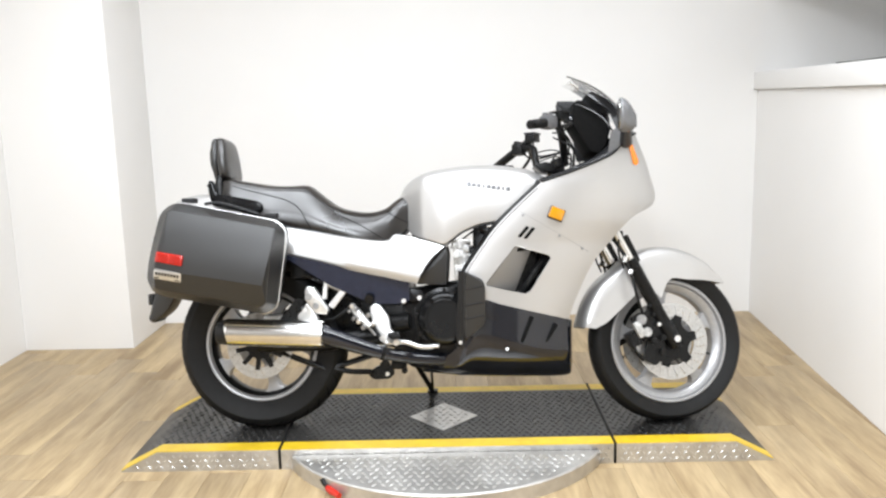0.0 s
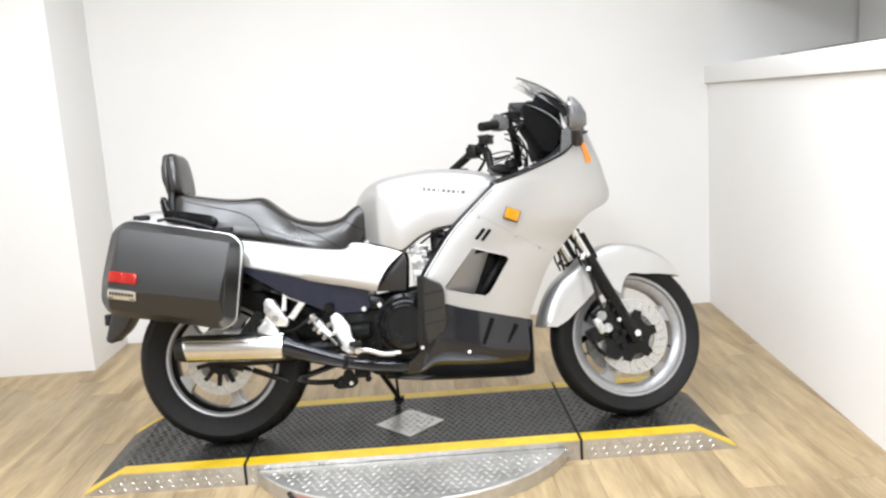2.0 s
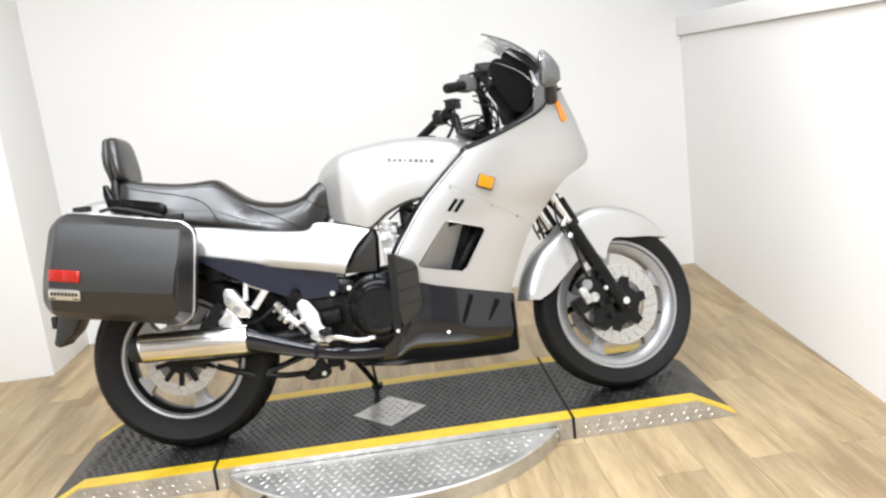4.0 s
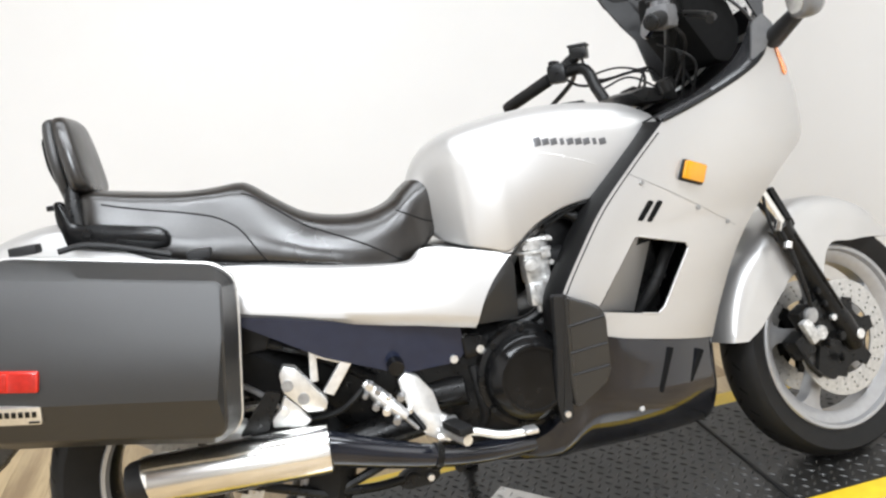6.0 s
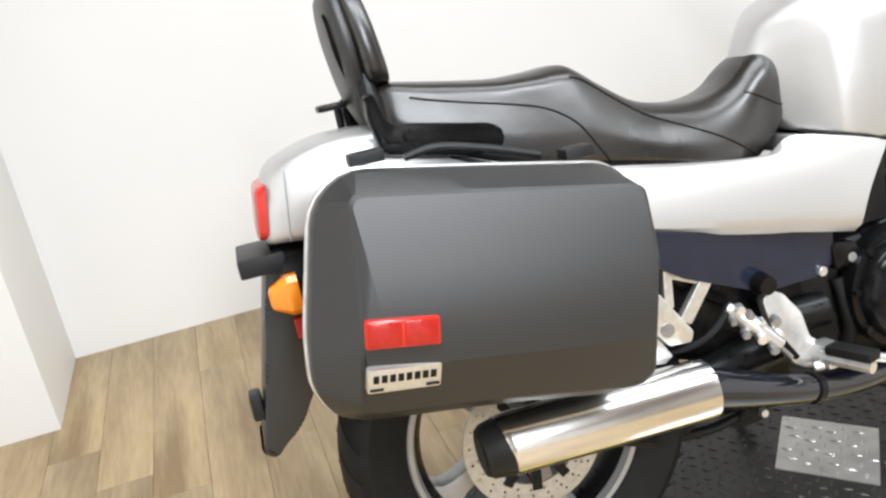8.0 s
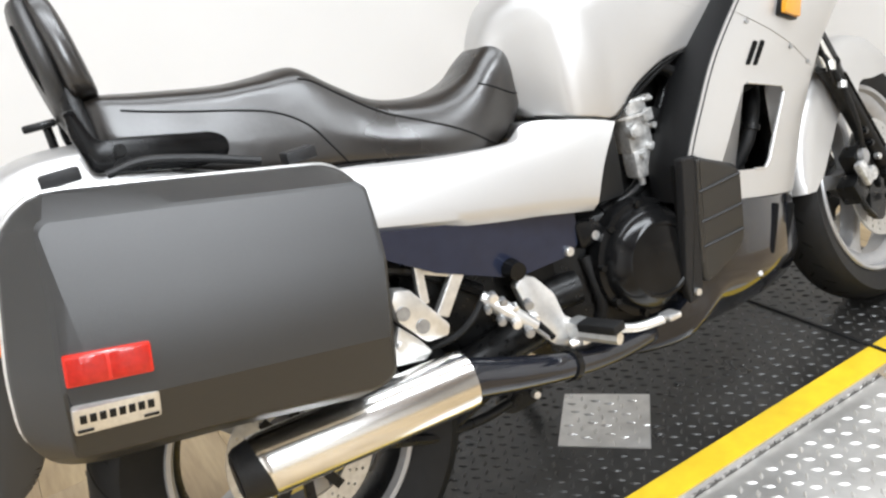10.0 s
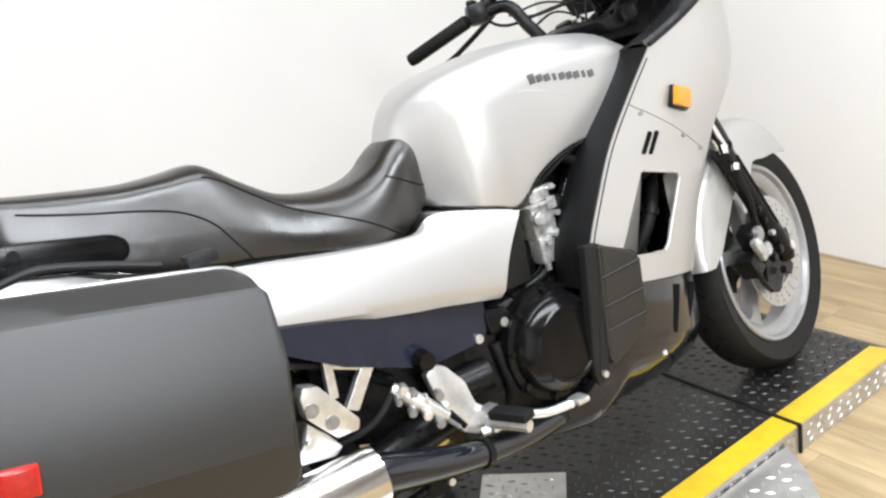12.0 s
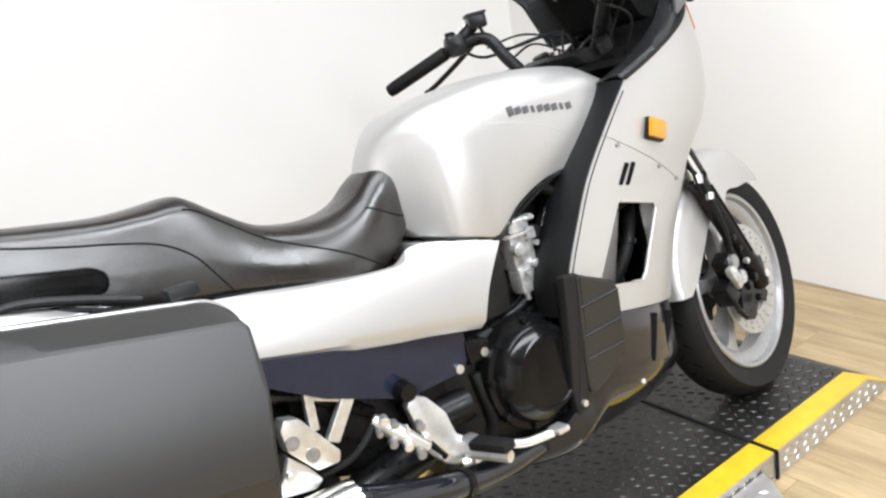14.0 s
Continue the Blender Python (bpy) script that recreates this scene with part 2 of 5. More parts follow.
def disc(centre, axis, r, depth, sides=24, bevel=0.0, bm=None):
    b = bmesh.new()
    m = Matrix.Translation(centre) @ Vector(axis).to_track_quat("Z", "Y").to_matrix().to_4x4()
    bmesh.ops.create_cone(b, cap_ends=True, segments=sides, radius1=r, radius2=r, depth=depth, matrix=m)
    if bevel:
        bmesh.ops.bevel(b, geom=[e for e in b.edges if len(e.link_faces) == 2 and e.calc_face_angle(0) > 1.2], offset=bevel, segments=2, affect="EDGES")
    return merge(bm, b)


# ---- room ----
X0, X1, Y0, Y1, TOP, YM = -1.674, 2.44, -7.6, 1.895, 2.9, -2.2


XE = 2.558  # the east side stands askew
EAST = Matrix.Translation((XE, Y1, 0)) @ Matrix.Rotation(radians(-4.2), 4, "Z") @ Matrix.Translation((-XE, -Y1, 0))


def structure(name, bm, mat, label, smooth=30):
    ob = part(name, bm, mat, smooth=smooth)
    return tagged(ob, label, name.split("_")[0], kind="structure")


floor = structure("floor", box((X0 + X1) / 2, (Y0 + Y1) / 2, -0.06, X1 - X0 + 0.4, Y1 - Y0 + 0.4, 0.1), SHADOWGAP, "light oak plank floor with dark narrow joints")
structure("wall_north", box((X0 + X1) / 2 + 0.3, Y1 + 0.06, TOP / 2, X1 - X0 + 2.3, 0.12, TOP + 0.2), WALL, "plain white painted wall behind the motorcycle")
structure("wall_east", box(XE + 0.06, (YM + Y1) / 2, 0.635, 0.12, Y1 - YM + 0.1, 1.42, 0, EAST), WALL, "plain white painted lower wall under a ledge")
structure("wall_east_upper", box(XE + 0.96, (YM + Y1) / 2, TOP / 2, 0.12, Y1 - YM + 0.1, TOP, 0, EAST), WALL, "recessed white upper wall above the ledge")
structure("wall_west", box(X0 - 0.06, (YM + Y1) / 2, TOP / 2, 0.12, Y1 - YM, TOP + 0.2), WALL, "plain white painted side wall")
# Side walls added out of view; their darkness cuts light reflected by the bike.
structure("wall_west_shop", box(X0 - 0.06, (Y0 + YM) / 2, TOP / 2, 0.12, YM - Y0, TOP + 0.2), UNSEENDARK, "unseen dark side wall that dims reflections on the motorcycle")
structure("wall_east_shop", box(X1 + 0.46, (Y0 + YM) / 2, TOP / 2, 0.92, YM - Y0, TOP + 0.2), UNSEENDARK, "unseen dark side wall that dims reflections on the motorcycle")
structure("wall_south", box((X0 + X1) / 2, Y0 - 0.06, TOP / 2, X1 - X0 + 0.24, 0.12, TOP + 0.2), WALL, "white painted wall at the far end of the shop")
structure("column", box((X0 - 1.065) / 2, (1.36 + Y1) / 2, TOP / 2, -1.065 - X0, Y1 - 1.36, TOP, 0.004), WALL, "white painted corner column standing on the floor")
structure("ceiling", box((X0 + X1) / 2 + 0.15, (Y0 + Y1) / 2, TOP + 0.16, X1 - X0 + 2.0, Y1 - Y0 + 0.3, 0.1), CEIL, "brown boarded ceiling")
structure("soffit", box(XE + 0.46, (YM + Y1) / 2, 2.44, 0.92, Y1 - YM + 0.08, 1.0, 0, EAST), WALL, "white boxed-in soffit above the recess")
structure("ledge", box(XE + 0.44, (YM + Y1) / 2, 1.398, 0.93, Y1 - YM + 0.09, 0.1, 0.006, EAST), WALL, "white painted ledge along the top of the lower wall")

cable = part("cable", rod([EAST @ Vector((XE + 0.02, y, 1.4525 + 0.0015 * math.sin(9 * y))) for y in [0.75 - 0.1 * k for k in range(26)]], 0.004, 8), DARK)
tagged(cable, "thin black cable lying along the white ledge", "cable")

# ---- wheel stand with turntable ----
DECK, NEAR, FAR, CUT0, CUT1, END0, END1, FOLD0, FOLD1 = 0.075, -0.238, 0.405, 0.083, 1.318, -0.51, 1.90, -0.372, 1.762
STRIP = 0.068
DX, DY = 0.687, 0.052


def lozenges(area, z_of, pitch, length, width, height, keep=None):
    """The raised pattern of tread plate: small bars in two directions."""
    b = bmesh.new()
    x0, x1, y0, y1 = area
    i = 0
    y = y0 + pitch / 2
    while y < y1 - pitch * 0.3:
        x = x0 + pitch / 2 + (pitch / 2 if i % 2 else 0)
        k = 0
        while x < x1 - pitch * 0.3:
            if keep is None or keep(x, y):
                a = radians(45 if (i + k) % 2 else -45)
                c, s = math.cos(a), math.sin(a)
                base = []
                for u, v, h in ((-length / 2, 0, 0), (0, -width / 2, 0), (length / 2, 0, 0), (0, width / 2, 0), (-length / 5, 0, height), (length / 5, 0, height)):
                    px, py = x + u * c - v * s, y + u * s + v * c
                    base.append(b.verts.new((px, py, z_of(px) + h)))
                l, d, r, t, p, q = base
                for f in ((l, d, p), (d, q, p), (d, r, q), (r, t, q), (t, p, q), (t, l, p)):
                    b.faces.new(f)
            x += pitch
            k += 1
        y += pitch
        i += 1
    return b


def deck_z(x):
    if x < FOLD0:
        return max(0.003, DECK * (x - END0) / (FOLD0 - END0))
    if x > FOLD1:
        return max(0.003, DECK * (END1 - x) / (END1 - FOLD1))
    return DECK


def prism(profile, y0, y1):
    """A profile of (x, z) drawn out along y."""
    return loft([[Vector((x, y, z)) for x, z in profile] for y in (y0, y1)])


wheel_stand = tagged(new("wheel_stand"), "low black and yellow tread-plate motorcycle stand lying on the floor", "stand")
SECTIONS = (("ramp_section", [(END0, 0), (CUT0 - 0.006, 0), (CUT0 - 0.006, DECK), (FOLD0, DECK), (END0, 0.004)]),
            ("middle_section", [(CUT0 + 0.004, 0), (CUT1 - 0.004, 0), (CUT1 - 0.004, DECK), (CUT0 + 0.004, DECK)]),
            ("ramp_section", [(CUT1 + 0.006, 0), (END1, 0), (END1, 0.004), (FOLD1, DECK), (CUT1 + 0.006, DECK)]))
for name, profile in SECTIONS:
    body = part(name, prism(profile, NEAR, FAR), TREADALU, wheel_stand, "bare aluminium tread-plate sides")
    tops = [p for p in profile if p[1] > 0.002]
    tops.sort()
    for a, b, n, mat in ((NEAR + 0.003, NEAR + STRIP, "yellow_strip", YELLOW), (NEAR + STRIP, FAR - STRIP, "deck_plate", TREADBLACK), (FAR - STRIP, FAR - 0.003, "yellow_strip", YELLOW)):
        plate = prism([(x, z - 0.004) for x, z in tops] + [(x, z + 0.003) for x, z in reversed(tops)], a, b)
        part(n, plate, mat, body)
    x0, x1 = tops[0][0], tops[-1][0]
    tread = part("tread_pattern", lozenges((x0, x1, NEAR + STRIP + 0.005, FAR - STRIP - 0.005), lambda x: deck_z(x) + 0.003, 0.027, 0.024, 0.008, 0.0026,
                                        keep=lambda x, y: abs(x - DX) / 0.142 + abs(y - DY) / 0.15 > 1.06), TREADBLACK, body)
    tread["kind"] = "stuff"
    side = lozenges((x0 + 0.01, x1 - 0.01, 0.004, DECK - 0.004), lambda x: 0, 0.022, 0.02, 0.007, 0.003)
    bmesh.ops.delete(side, geom=[f for f in side.faces if f.calc_center_median().y > deck_z(f.calc_center_median().x) - 0.012], context="FACES")
    bmesh.ops.transform(side, matrix=Matrix.Translation((0, NEAR, 0)) @ Matrix.Rotation(radians(90), 4, "X"), verts=side.verts)
    ob = part("side_tread_pattern", side, TREADALU, body)
    ob["kind"] = "stuff"
for x in (CUT0, CUT1):
    strap = box(x, (NEAR + FAR) / 2 - 0.002, DECK + 0.0035, 0.009, FAR - NEAR + 0.006, 0.009, 0.002)
    box(x, NEAR - 0.003, DECK / 2 + 0.003, 0.009, 0.007, DECK, 0.002, None, strap)
    part("joint_strap", strap, RUBBER, wheel_stand, "black rubber joint strip")
diamond = part("diamond_plate", loft([[Vector((DX + a * 0.137, DY + b * 0.146, z)) for a, b in ((-1, 0), (0, -1), (1, 0), (0, 1))] for z in (DECK, DECK + 0.006)]), TREADALU, wheel_stand, "bare aluminium diamond-shaped tread plate")
ob = part("diamond_tread_pattern", lozenges((DX - 0.15, DX + 0.15, DY - 0.155, DY + 0.155), lambda x: DECK + 0.006, 0.03, 0.026, 0.009, 0.003,
                                         keep=lambda x, y: abs(x - DX) / 0.137 + abs(y - DY) / 0.146 < 0.88), TREADALU, diamond)
ob["kind"] = "stuff"
plate = revolve([(0.001, 0.0), (0.65, 0.0), (0.65, 0.05), (0.645, 0.055), (0.001, 0.055)], (0, 0, 0), 96)
bmesh.ops.transform(plate, matrix=Matrix.Translation((0.695, 0.075, 0)) @ Matrix.Rotation(radians(90), 4, "X"), verts=plate.verts)
bmesh.ops.bisect_plane(plate, geom=plate.verts[:] + plate.edges[:] + plate.faces[:], plane_co=(0, NEAR - 0.004, 0), plane_no=(0, 1, 0), clear_outer=True)
turntable = part("turntable_plate", plate, TREADALU, wheel_stand, "round aluminium tread-plate turntable edge")
ob = part("turntable_tread_pattern", lozenges((0.05, 1.35, -0.57, NEAR), lambda x: 0.055, 0.03, 0.027, 0.0095, 0.0035,
                                           keep=lambda x, y: (x - 0.695) ** 2 + (y - 0.075) ** 2 < 0.625 ** 2 and y < NEAR - 0.02), TREADALU, turntable)
ob["kind"] = "stuff"
from mathutils.bvhtree import BVHTree

# ---- motorcycle ----
# Its own frame: x ahead, y to its left, z up from the tyres' line; it leans on its side stand.
LEANED = (Matrix.Translation((-0.0114, -0.0002, DECK + 0.0185)) @ Matrix.Rotation(radians(-1.77), 4, "Z") @ Matrix.Rotation(radians(-0.3), 4, "Y")
          @ Matrix.Rotation(radians(-9.34), 4, "X") @ Matrix.Scale(0.9813, 4))
bike = tagged(new("motorcycle"), "silver sport-touring motorcycle with charcoal panniers, leaning on its side stand", "motorcycle")
bike.matrix_basis = LEANED
REAR, FRONT = Vector((0.0, 0, 0.318)), Vector((1.605, 0, 0.293))
RAKE = Vector((-0.44, 0, 0.898)).normalized()
PIVOT = Vector((1.554, 0, 0.293))
STEER = Matrix.Translation((0, 0.045, 0)) @ Matrix.Translation(PIVOT) @ Matrix.Rotation(radians(14), 4, RAKE) @ Matrix.Translation(-PIVOT)


def shape_ring(x, polygon, r=0.03, n=3):
    """A rounded cross-section at x from half its outline (lateral, height), lowest first; the other half mirrors it."""
    full = [(a, b) for a, b in polygon] + [(-a, b) for a, b in reversed(polygon) if a > 1e-6]
    return [Vector((x, a, b)) for a, b in rounded(full, r, n)]


def tyre_profile(r, rim, half):
    out = [(rim - 0.004, half * 0.55), (rim + 0.012, half * 0.78)]
    for k in range(13):
        a = math.pi * (0.14 + 0.72 * k / 12)
        out.append((rim + 0.03 + (r - rim - 0.03) * math.sin(a) ** 0.75, half * math.cos(a) / math.cos(0.14 * math.pi)))
    out += [(rim + 0.012, -half * 0.78), (rim - 0.004, -half * 0.55)]
    return out


def rim_mesh(c, r, half, band=0.046):
    lip = [(r, half), (r - 0.004, half + 0.004), (r - 0.012, half + 0.002), (r - 0.017, half - 0.010), (r - band * 0.65, half - 0.014), (r - band, half * 0.42),
           (r - band, -half * 0.42), (r - band * 0.65, -half + 0.014), (r - 0.017, -half + 0.010), (r - 0.012, -half - 0.002), (r - 0.004, -half - 0.004), (r, -half), (r - 0.008, 0)]
    return revolve(lip, c, 80)


def hub_mesh(c, r, half):
    return revolve([(0.001, half), (r * 0.6, half), (r, half * 0.6), (r, -half * 0.6), (r * 0.6, -half), (0.001, -half)], c, 32)


def spoke_mesh(c, r, hub, a, v=0.019):
    """One broad cast spoke that flares into hub and rim, with a raised rib."""
    out = []
    for k, w in ((hub * 0.8, 0.03), (hub + 0.02, 0.021), (hub + 0.05, 0.0175), (r - 0.11, 0.0165), (r - 0.08, 0.019), (r - 0.06, 0.026), (r - 0.05, 0.038), (r - 0.042, 0.054)):
        out.append((k, w))
    pts = [(k, w) for k, w in out] + [(k, -w) for k, w in reversed(out)]
    turned = [(c[0] + k * math.cos(a) - w * math.sin(a), c[2] + k * math.sin(a) + w * math.cos(a)) for k, w in pts]
    b = slab(turned, lambda x, w: -v, 2 * v, bevel=0.004)
    return b


def brake_disc_mesh(c, r0, r1, v):
    """A ring drilled in slanting rows of three."""
    b = bmesh.new()
    n = 144
    radii = [r0 + (r1 - r0) * k for k in (0, 0.2, 0.3, 0.45, 0.55, 0.7, 0.8, 1)]
    lay = [[[b.verts.new((c[0] + r * math.cos(2 * math.pi * k / n), y, c[2] + r * math.sin(2 * math.pi * k / n))) for k in range(n)] for r in radii] for y in (v - 0.0025, v + 0.0025)]
    for k in range(n):
        j = (k + 1) % n
        for band in range(7):
            if band % 2 and k % 6 == band // 2:
                ring = ((band, k), (band, j), (band + 1, j), (band + 1, k))
                for u, w in zip(ring, ring[1:] + ring[:1]):
                    b.faces.new((lay[0][u[0]][u[1]], lay[0][w[0]][w[1]], lay[1][w[0]][w[1]], lay[1][u[0]][u[1]]))
                continue
            for L in lay:
                b.faces.new((L[band][k], L[band][j], L[band + 1][j], L[band + 1][k]))
        for e in (0, 7):
            b.faces.new((lay[0][e][k], lay[0][e][j], lay[1][e][j], lay[1][e][k]))
    return b


def carrier_mesh(c, r0, r1, v, arms):
    """A toothed plate that carries the disc."""
    out = []
    for k in range(arms):
        a = 2 * math.pi * k / arms + 0.2
        w = math.pi / arms
        for q, r in ((-w, r0), (-w * 0.5, r0 * 1.08), (-w * 0.3, r1), (w * 0.3, r1), (w * 0.5, r0 * 1.08)):
            out.append((c[0] + r * math.cos(a + q), c[2] + r * math.sin(a + q)))
    return slab(out, lambda x, w: v - 0.006, 0.012)


def groove_mesh(c, r, half, count, slope):
    """Tread grooves: thin dark strips across the crown."""
    b = bmesh.new()
    prof = tyre_profile(r, r - 0.1, half)
    for k in range(count):
        for s in (-1, 1):
            a0 = 2 * math.pi * (k + (0.5 if s > 0 else 0)) / count
            pts = []
            for t in (0, 0.2, 0.4, 0.6, 0.8, 1):
                q = math.pi / 2 - s * (0.08 + 0.92 * t) * 0.33 * math.pi
                rad, v = r - 0.1 + 0.03 + 0.07 * math.sin(q) ** 0.75 + 0.0012, half * math.cos(q) / math.cos(0.14 * math.pi)
                a = a0 + slope * t
                pts.append((Vector(c) + Vector((rad * math.cos(a), v, rad * math.sin(a))), Vector((-math.sin(a), 0, math.cos(a))) * (0.004 - 0.0022 * t)))
            for (p, e), (q, g) in zip(pts, pts[1:]):
                b.faces.new([b.verts.new(z) for z in (p - e, p + e, q + g, q - g)])
    bmesh.ops.remove_doubles(b, verts=b.verts, dist=1e-5)
    return b


GROOVE = material("tread_groove", (0.006, 0.006, 0.006), 0.9, grain=0.2)
GROOVE.node_tree.nodes["Principled BSDF"].inputs["Specular IOR Level"].default_value = 0.1
# wheels
rear_wheel = part("rear_wheel", rim_mesh(REAR, 0.225, 0.056, 0.030), RIM, bike, "silver cast wheel with curved spokes")
part("hub", hub_mesh(REAR, 0.06, 0.07), RIM, rear_wheel)
for k in range(5):
    part("spoke", spoke_mesh(REAR, 0.238, 0.06, radians(-78 + 72 * k), 0.024), RIM, rear_wheel)
# Dark ring over the silver rim stands in for shade inside its barrel.
shade_ring = [(0.2065, -0.0445), (0.1935, -0.0255), (0.1935, 0.0255), (0.2065, 0.0445), (0.2075, 0.0445), (0.1955, 0.0245), (0.1955, -0.0245), (0.2075, -0.0445)]
part("rim_shade", revolve(shade_ring, REAR, 80), DARK, rear_wheel, "dark ring for the shade inside the silver lip")
part("tyre", revolve(tyre_profile(0.337, 0.216, 0.078), REAR, 96), RUBBER, rear_wheel, "worn black rubber tyre")
ob = part("tread_groove", groove_mesh(REAR, 0.337, 0.078, 34, 0.16), GROOVE, rear_wheel)
ob["kind"] = "stuff"
CHALK = material("pale_blue_chalk", (0.20, 0.27, 0.36), 0.9, grain=0.4, grain_scale=300)
for k in range(6):
    a = radians(160 + 4.5 * k)
    m = Matrix.Translation(REAR) @ Matrix.Rotation(-a, 4, "Y") @ Matrix.Translation((0.3045, -0.0555, 0)) @ Matrix.Rotation(radians(-47), 4, "Z")
    part("chalk_mark", box(0, 0, 0, 0.003, 0.022, 0.006 + 0.004 * (k % 3), 0, m), CHALK, rear_wheel)
part("brake_disc", brake_disc_mesh(REAR, 0.085, 0.13, -0.085), DISC, rear_wheel, "drilled steel brake disc")
part("disc_carrier", carrier_mesh(REAR, 0.05, 0.096, -0.085, 10), DARK, rear_wheel, "black disc carrier")
front_wheel = part("front_wheel", rim_mesh(FRONT, 0.242, 0.048), RIM, bike, "silver cast wheel with split spokes", m=STEER)
part("hub", hub_mesh(FRONT, 0.045, 0.06), RIM, front_wheel)
for k in range(5):
    part("spoke", spoke_mesh(FRONT, 0.242, 0.045, radians(23 + 72 * k)), RIM, front_wheel)
part("valve_stem", rod([FRONT + Vector((0.2 * math.cos(-0.3), -0.005, 0.2 * math.sin(-0.3))), FRONT + Vector((0.165 * math.cos(-0.3), -0.02, 0.165 * math.sin(-0.3)))], 0.004, 8), RUBBER, front_wheel)
part("tyre", revolve(tyre_profile(0.314, 0.234, 0.061), FRONT, 96), RUBBER, front_wheel, "worn black rubber tyre")
ob = part("tread_groove", groove_mesh(FRONT, 0.314, 0.061, 30, 0.2), GROOVE, front_wheel)
ob["kind"] = "stuff"
for side in (-1, 1):
    part("brake_disc", brake_disc_mesh(FRONT, 0.095, 0.15, side * 0.066), DISC, front_wheel, "drilled steel brake disc")
    part("disc_carrier", carrier_mesh(FRONT, 0.072, 0.104, side * 0.066, 6), DARK, front_wheel, "black disc carrier")

# front mudguard
GUARD_AXIS = Vector((1.595, 0, 0.311))
GUARD = ((172.5, 0.354, 0.304), (166, 0.354, 0.262), (155, 0.352, 0.234), (141, 0.348, 0.216), (126, 0.338, 0.213), (115, 0.35, 0.205), (106, 0.358, 0.178), (100, 0.36, 0.155),
         (96, 0.36, 0.172), (91, 0.359, 0.204), (84, 0.357, 0.23), (70, 0.351, 0.238), (60, 0.345, 0.256), (50, 0.336, 0.283), (44, 0.331, 0.304), (39.5, 0.329, 0.322))
rings = []
for ang, out, low in dense(GUARD, 3):
    a = radians(ang)
    d = Vector((math.cos(a), 0, math.sin(a)))
    half = 0.076 * (1 if ang > 66 else 0.78 + 0.22 * ((ang - 39.5) / 26.5) ** 0.8)
    steps = [(-1, 0), (-1, 0.5), (-0.98, 0.8), (-0.85, 0.93), (-0.6, 0.985), (-0.3, 1), (0, 1)]
    steps = steps + [(-p, q) for p, q in reversed(steps[:-1])]
    ring = [GUARD_AXIS + d * (low + (out - low) * up) + Vector((0, lat * half, 0)) for lat, up in steps]
    ring += [GUARD_AXIS + d * (low + (out - low) * up - (0.004 if up > 0.9 else 0)) + Vector((0, lat * (half - 0.004), 0)) for lat, up in reversed(steps)]
    rings.append(ring)
part("front_mudguard", loft(rings), SILVER, bike, "silver painted front mudguard", m=STEER)

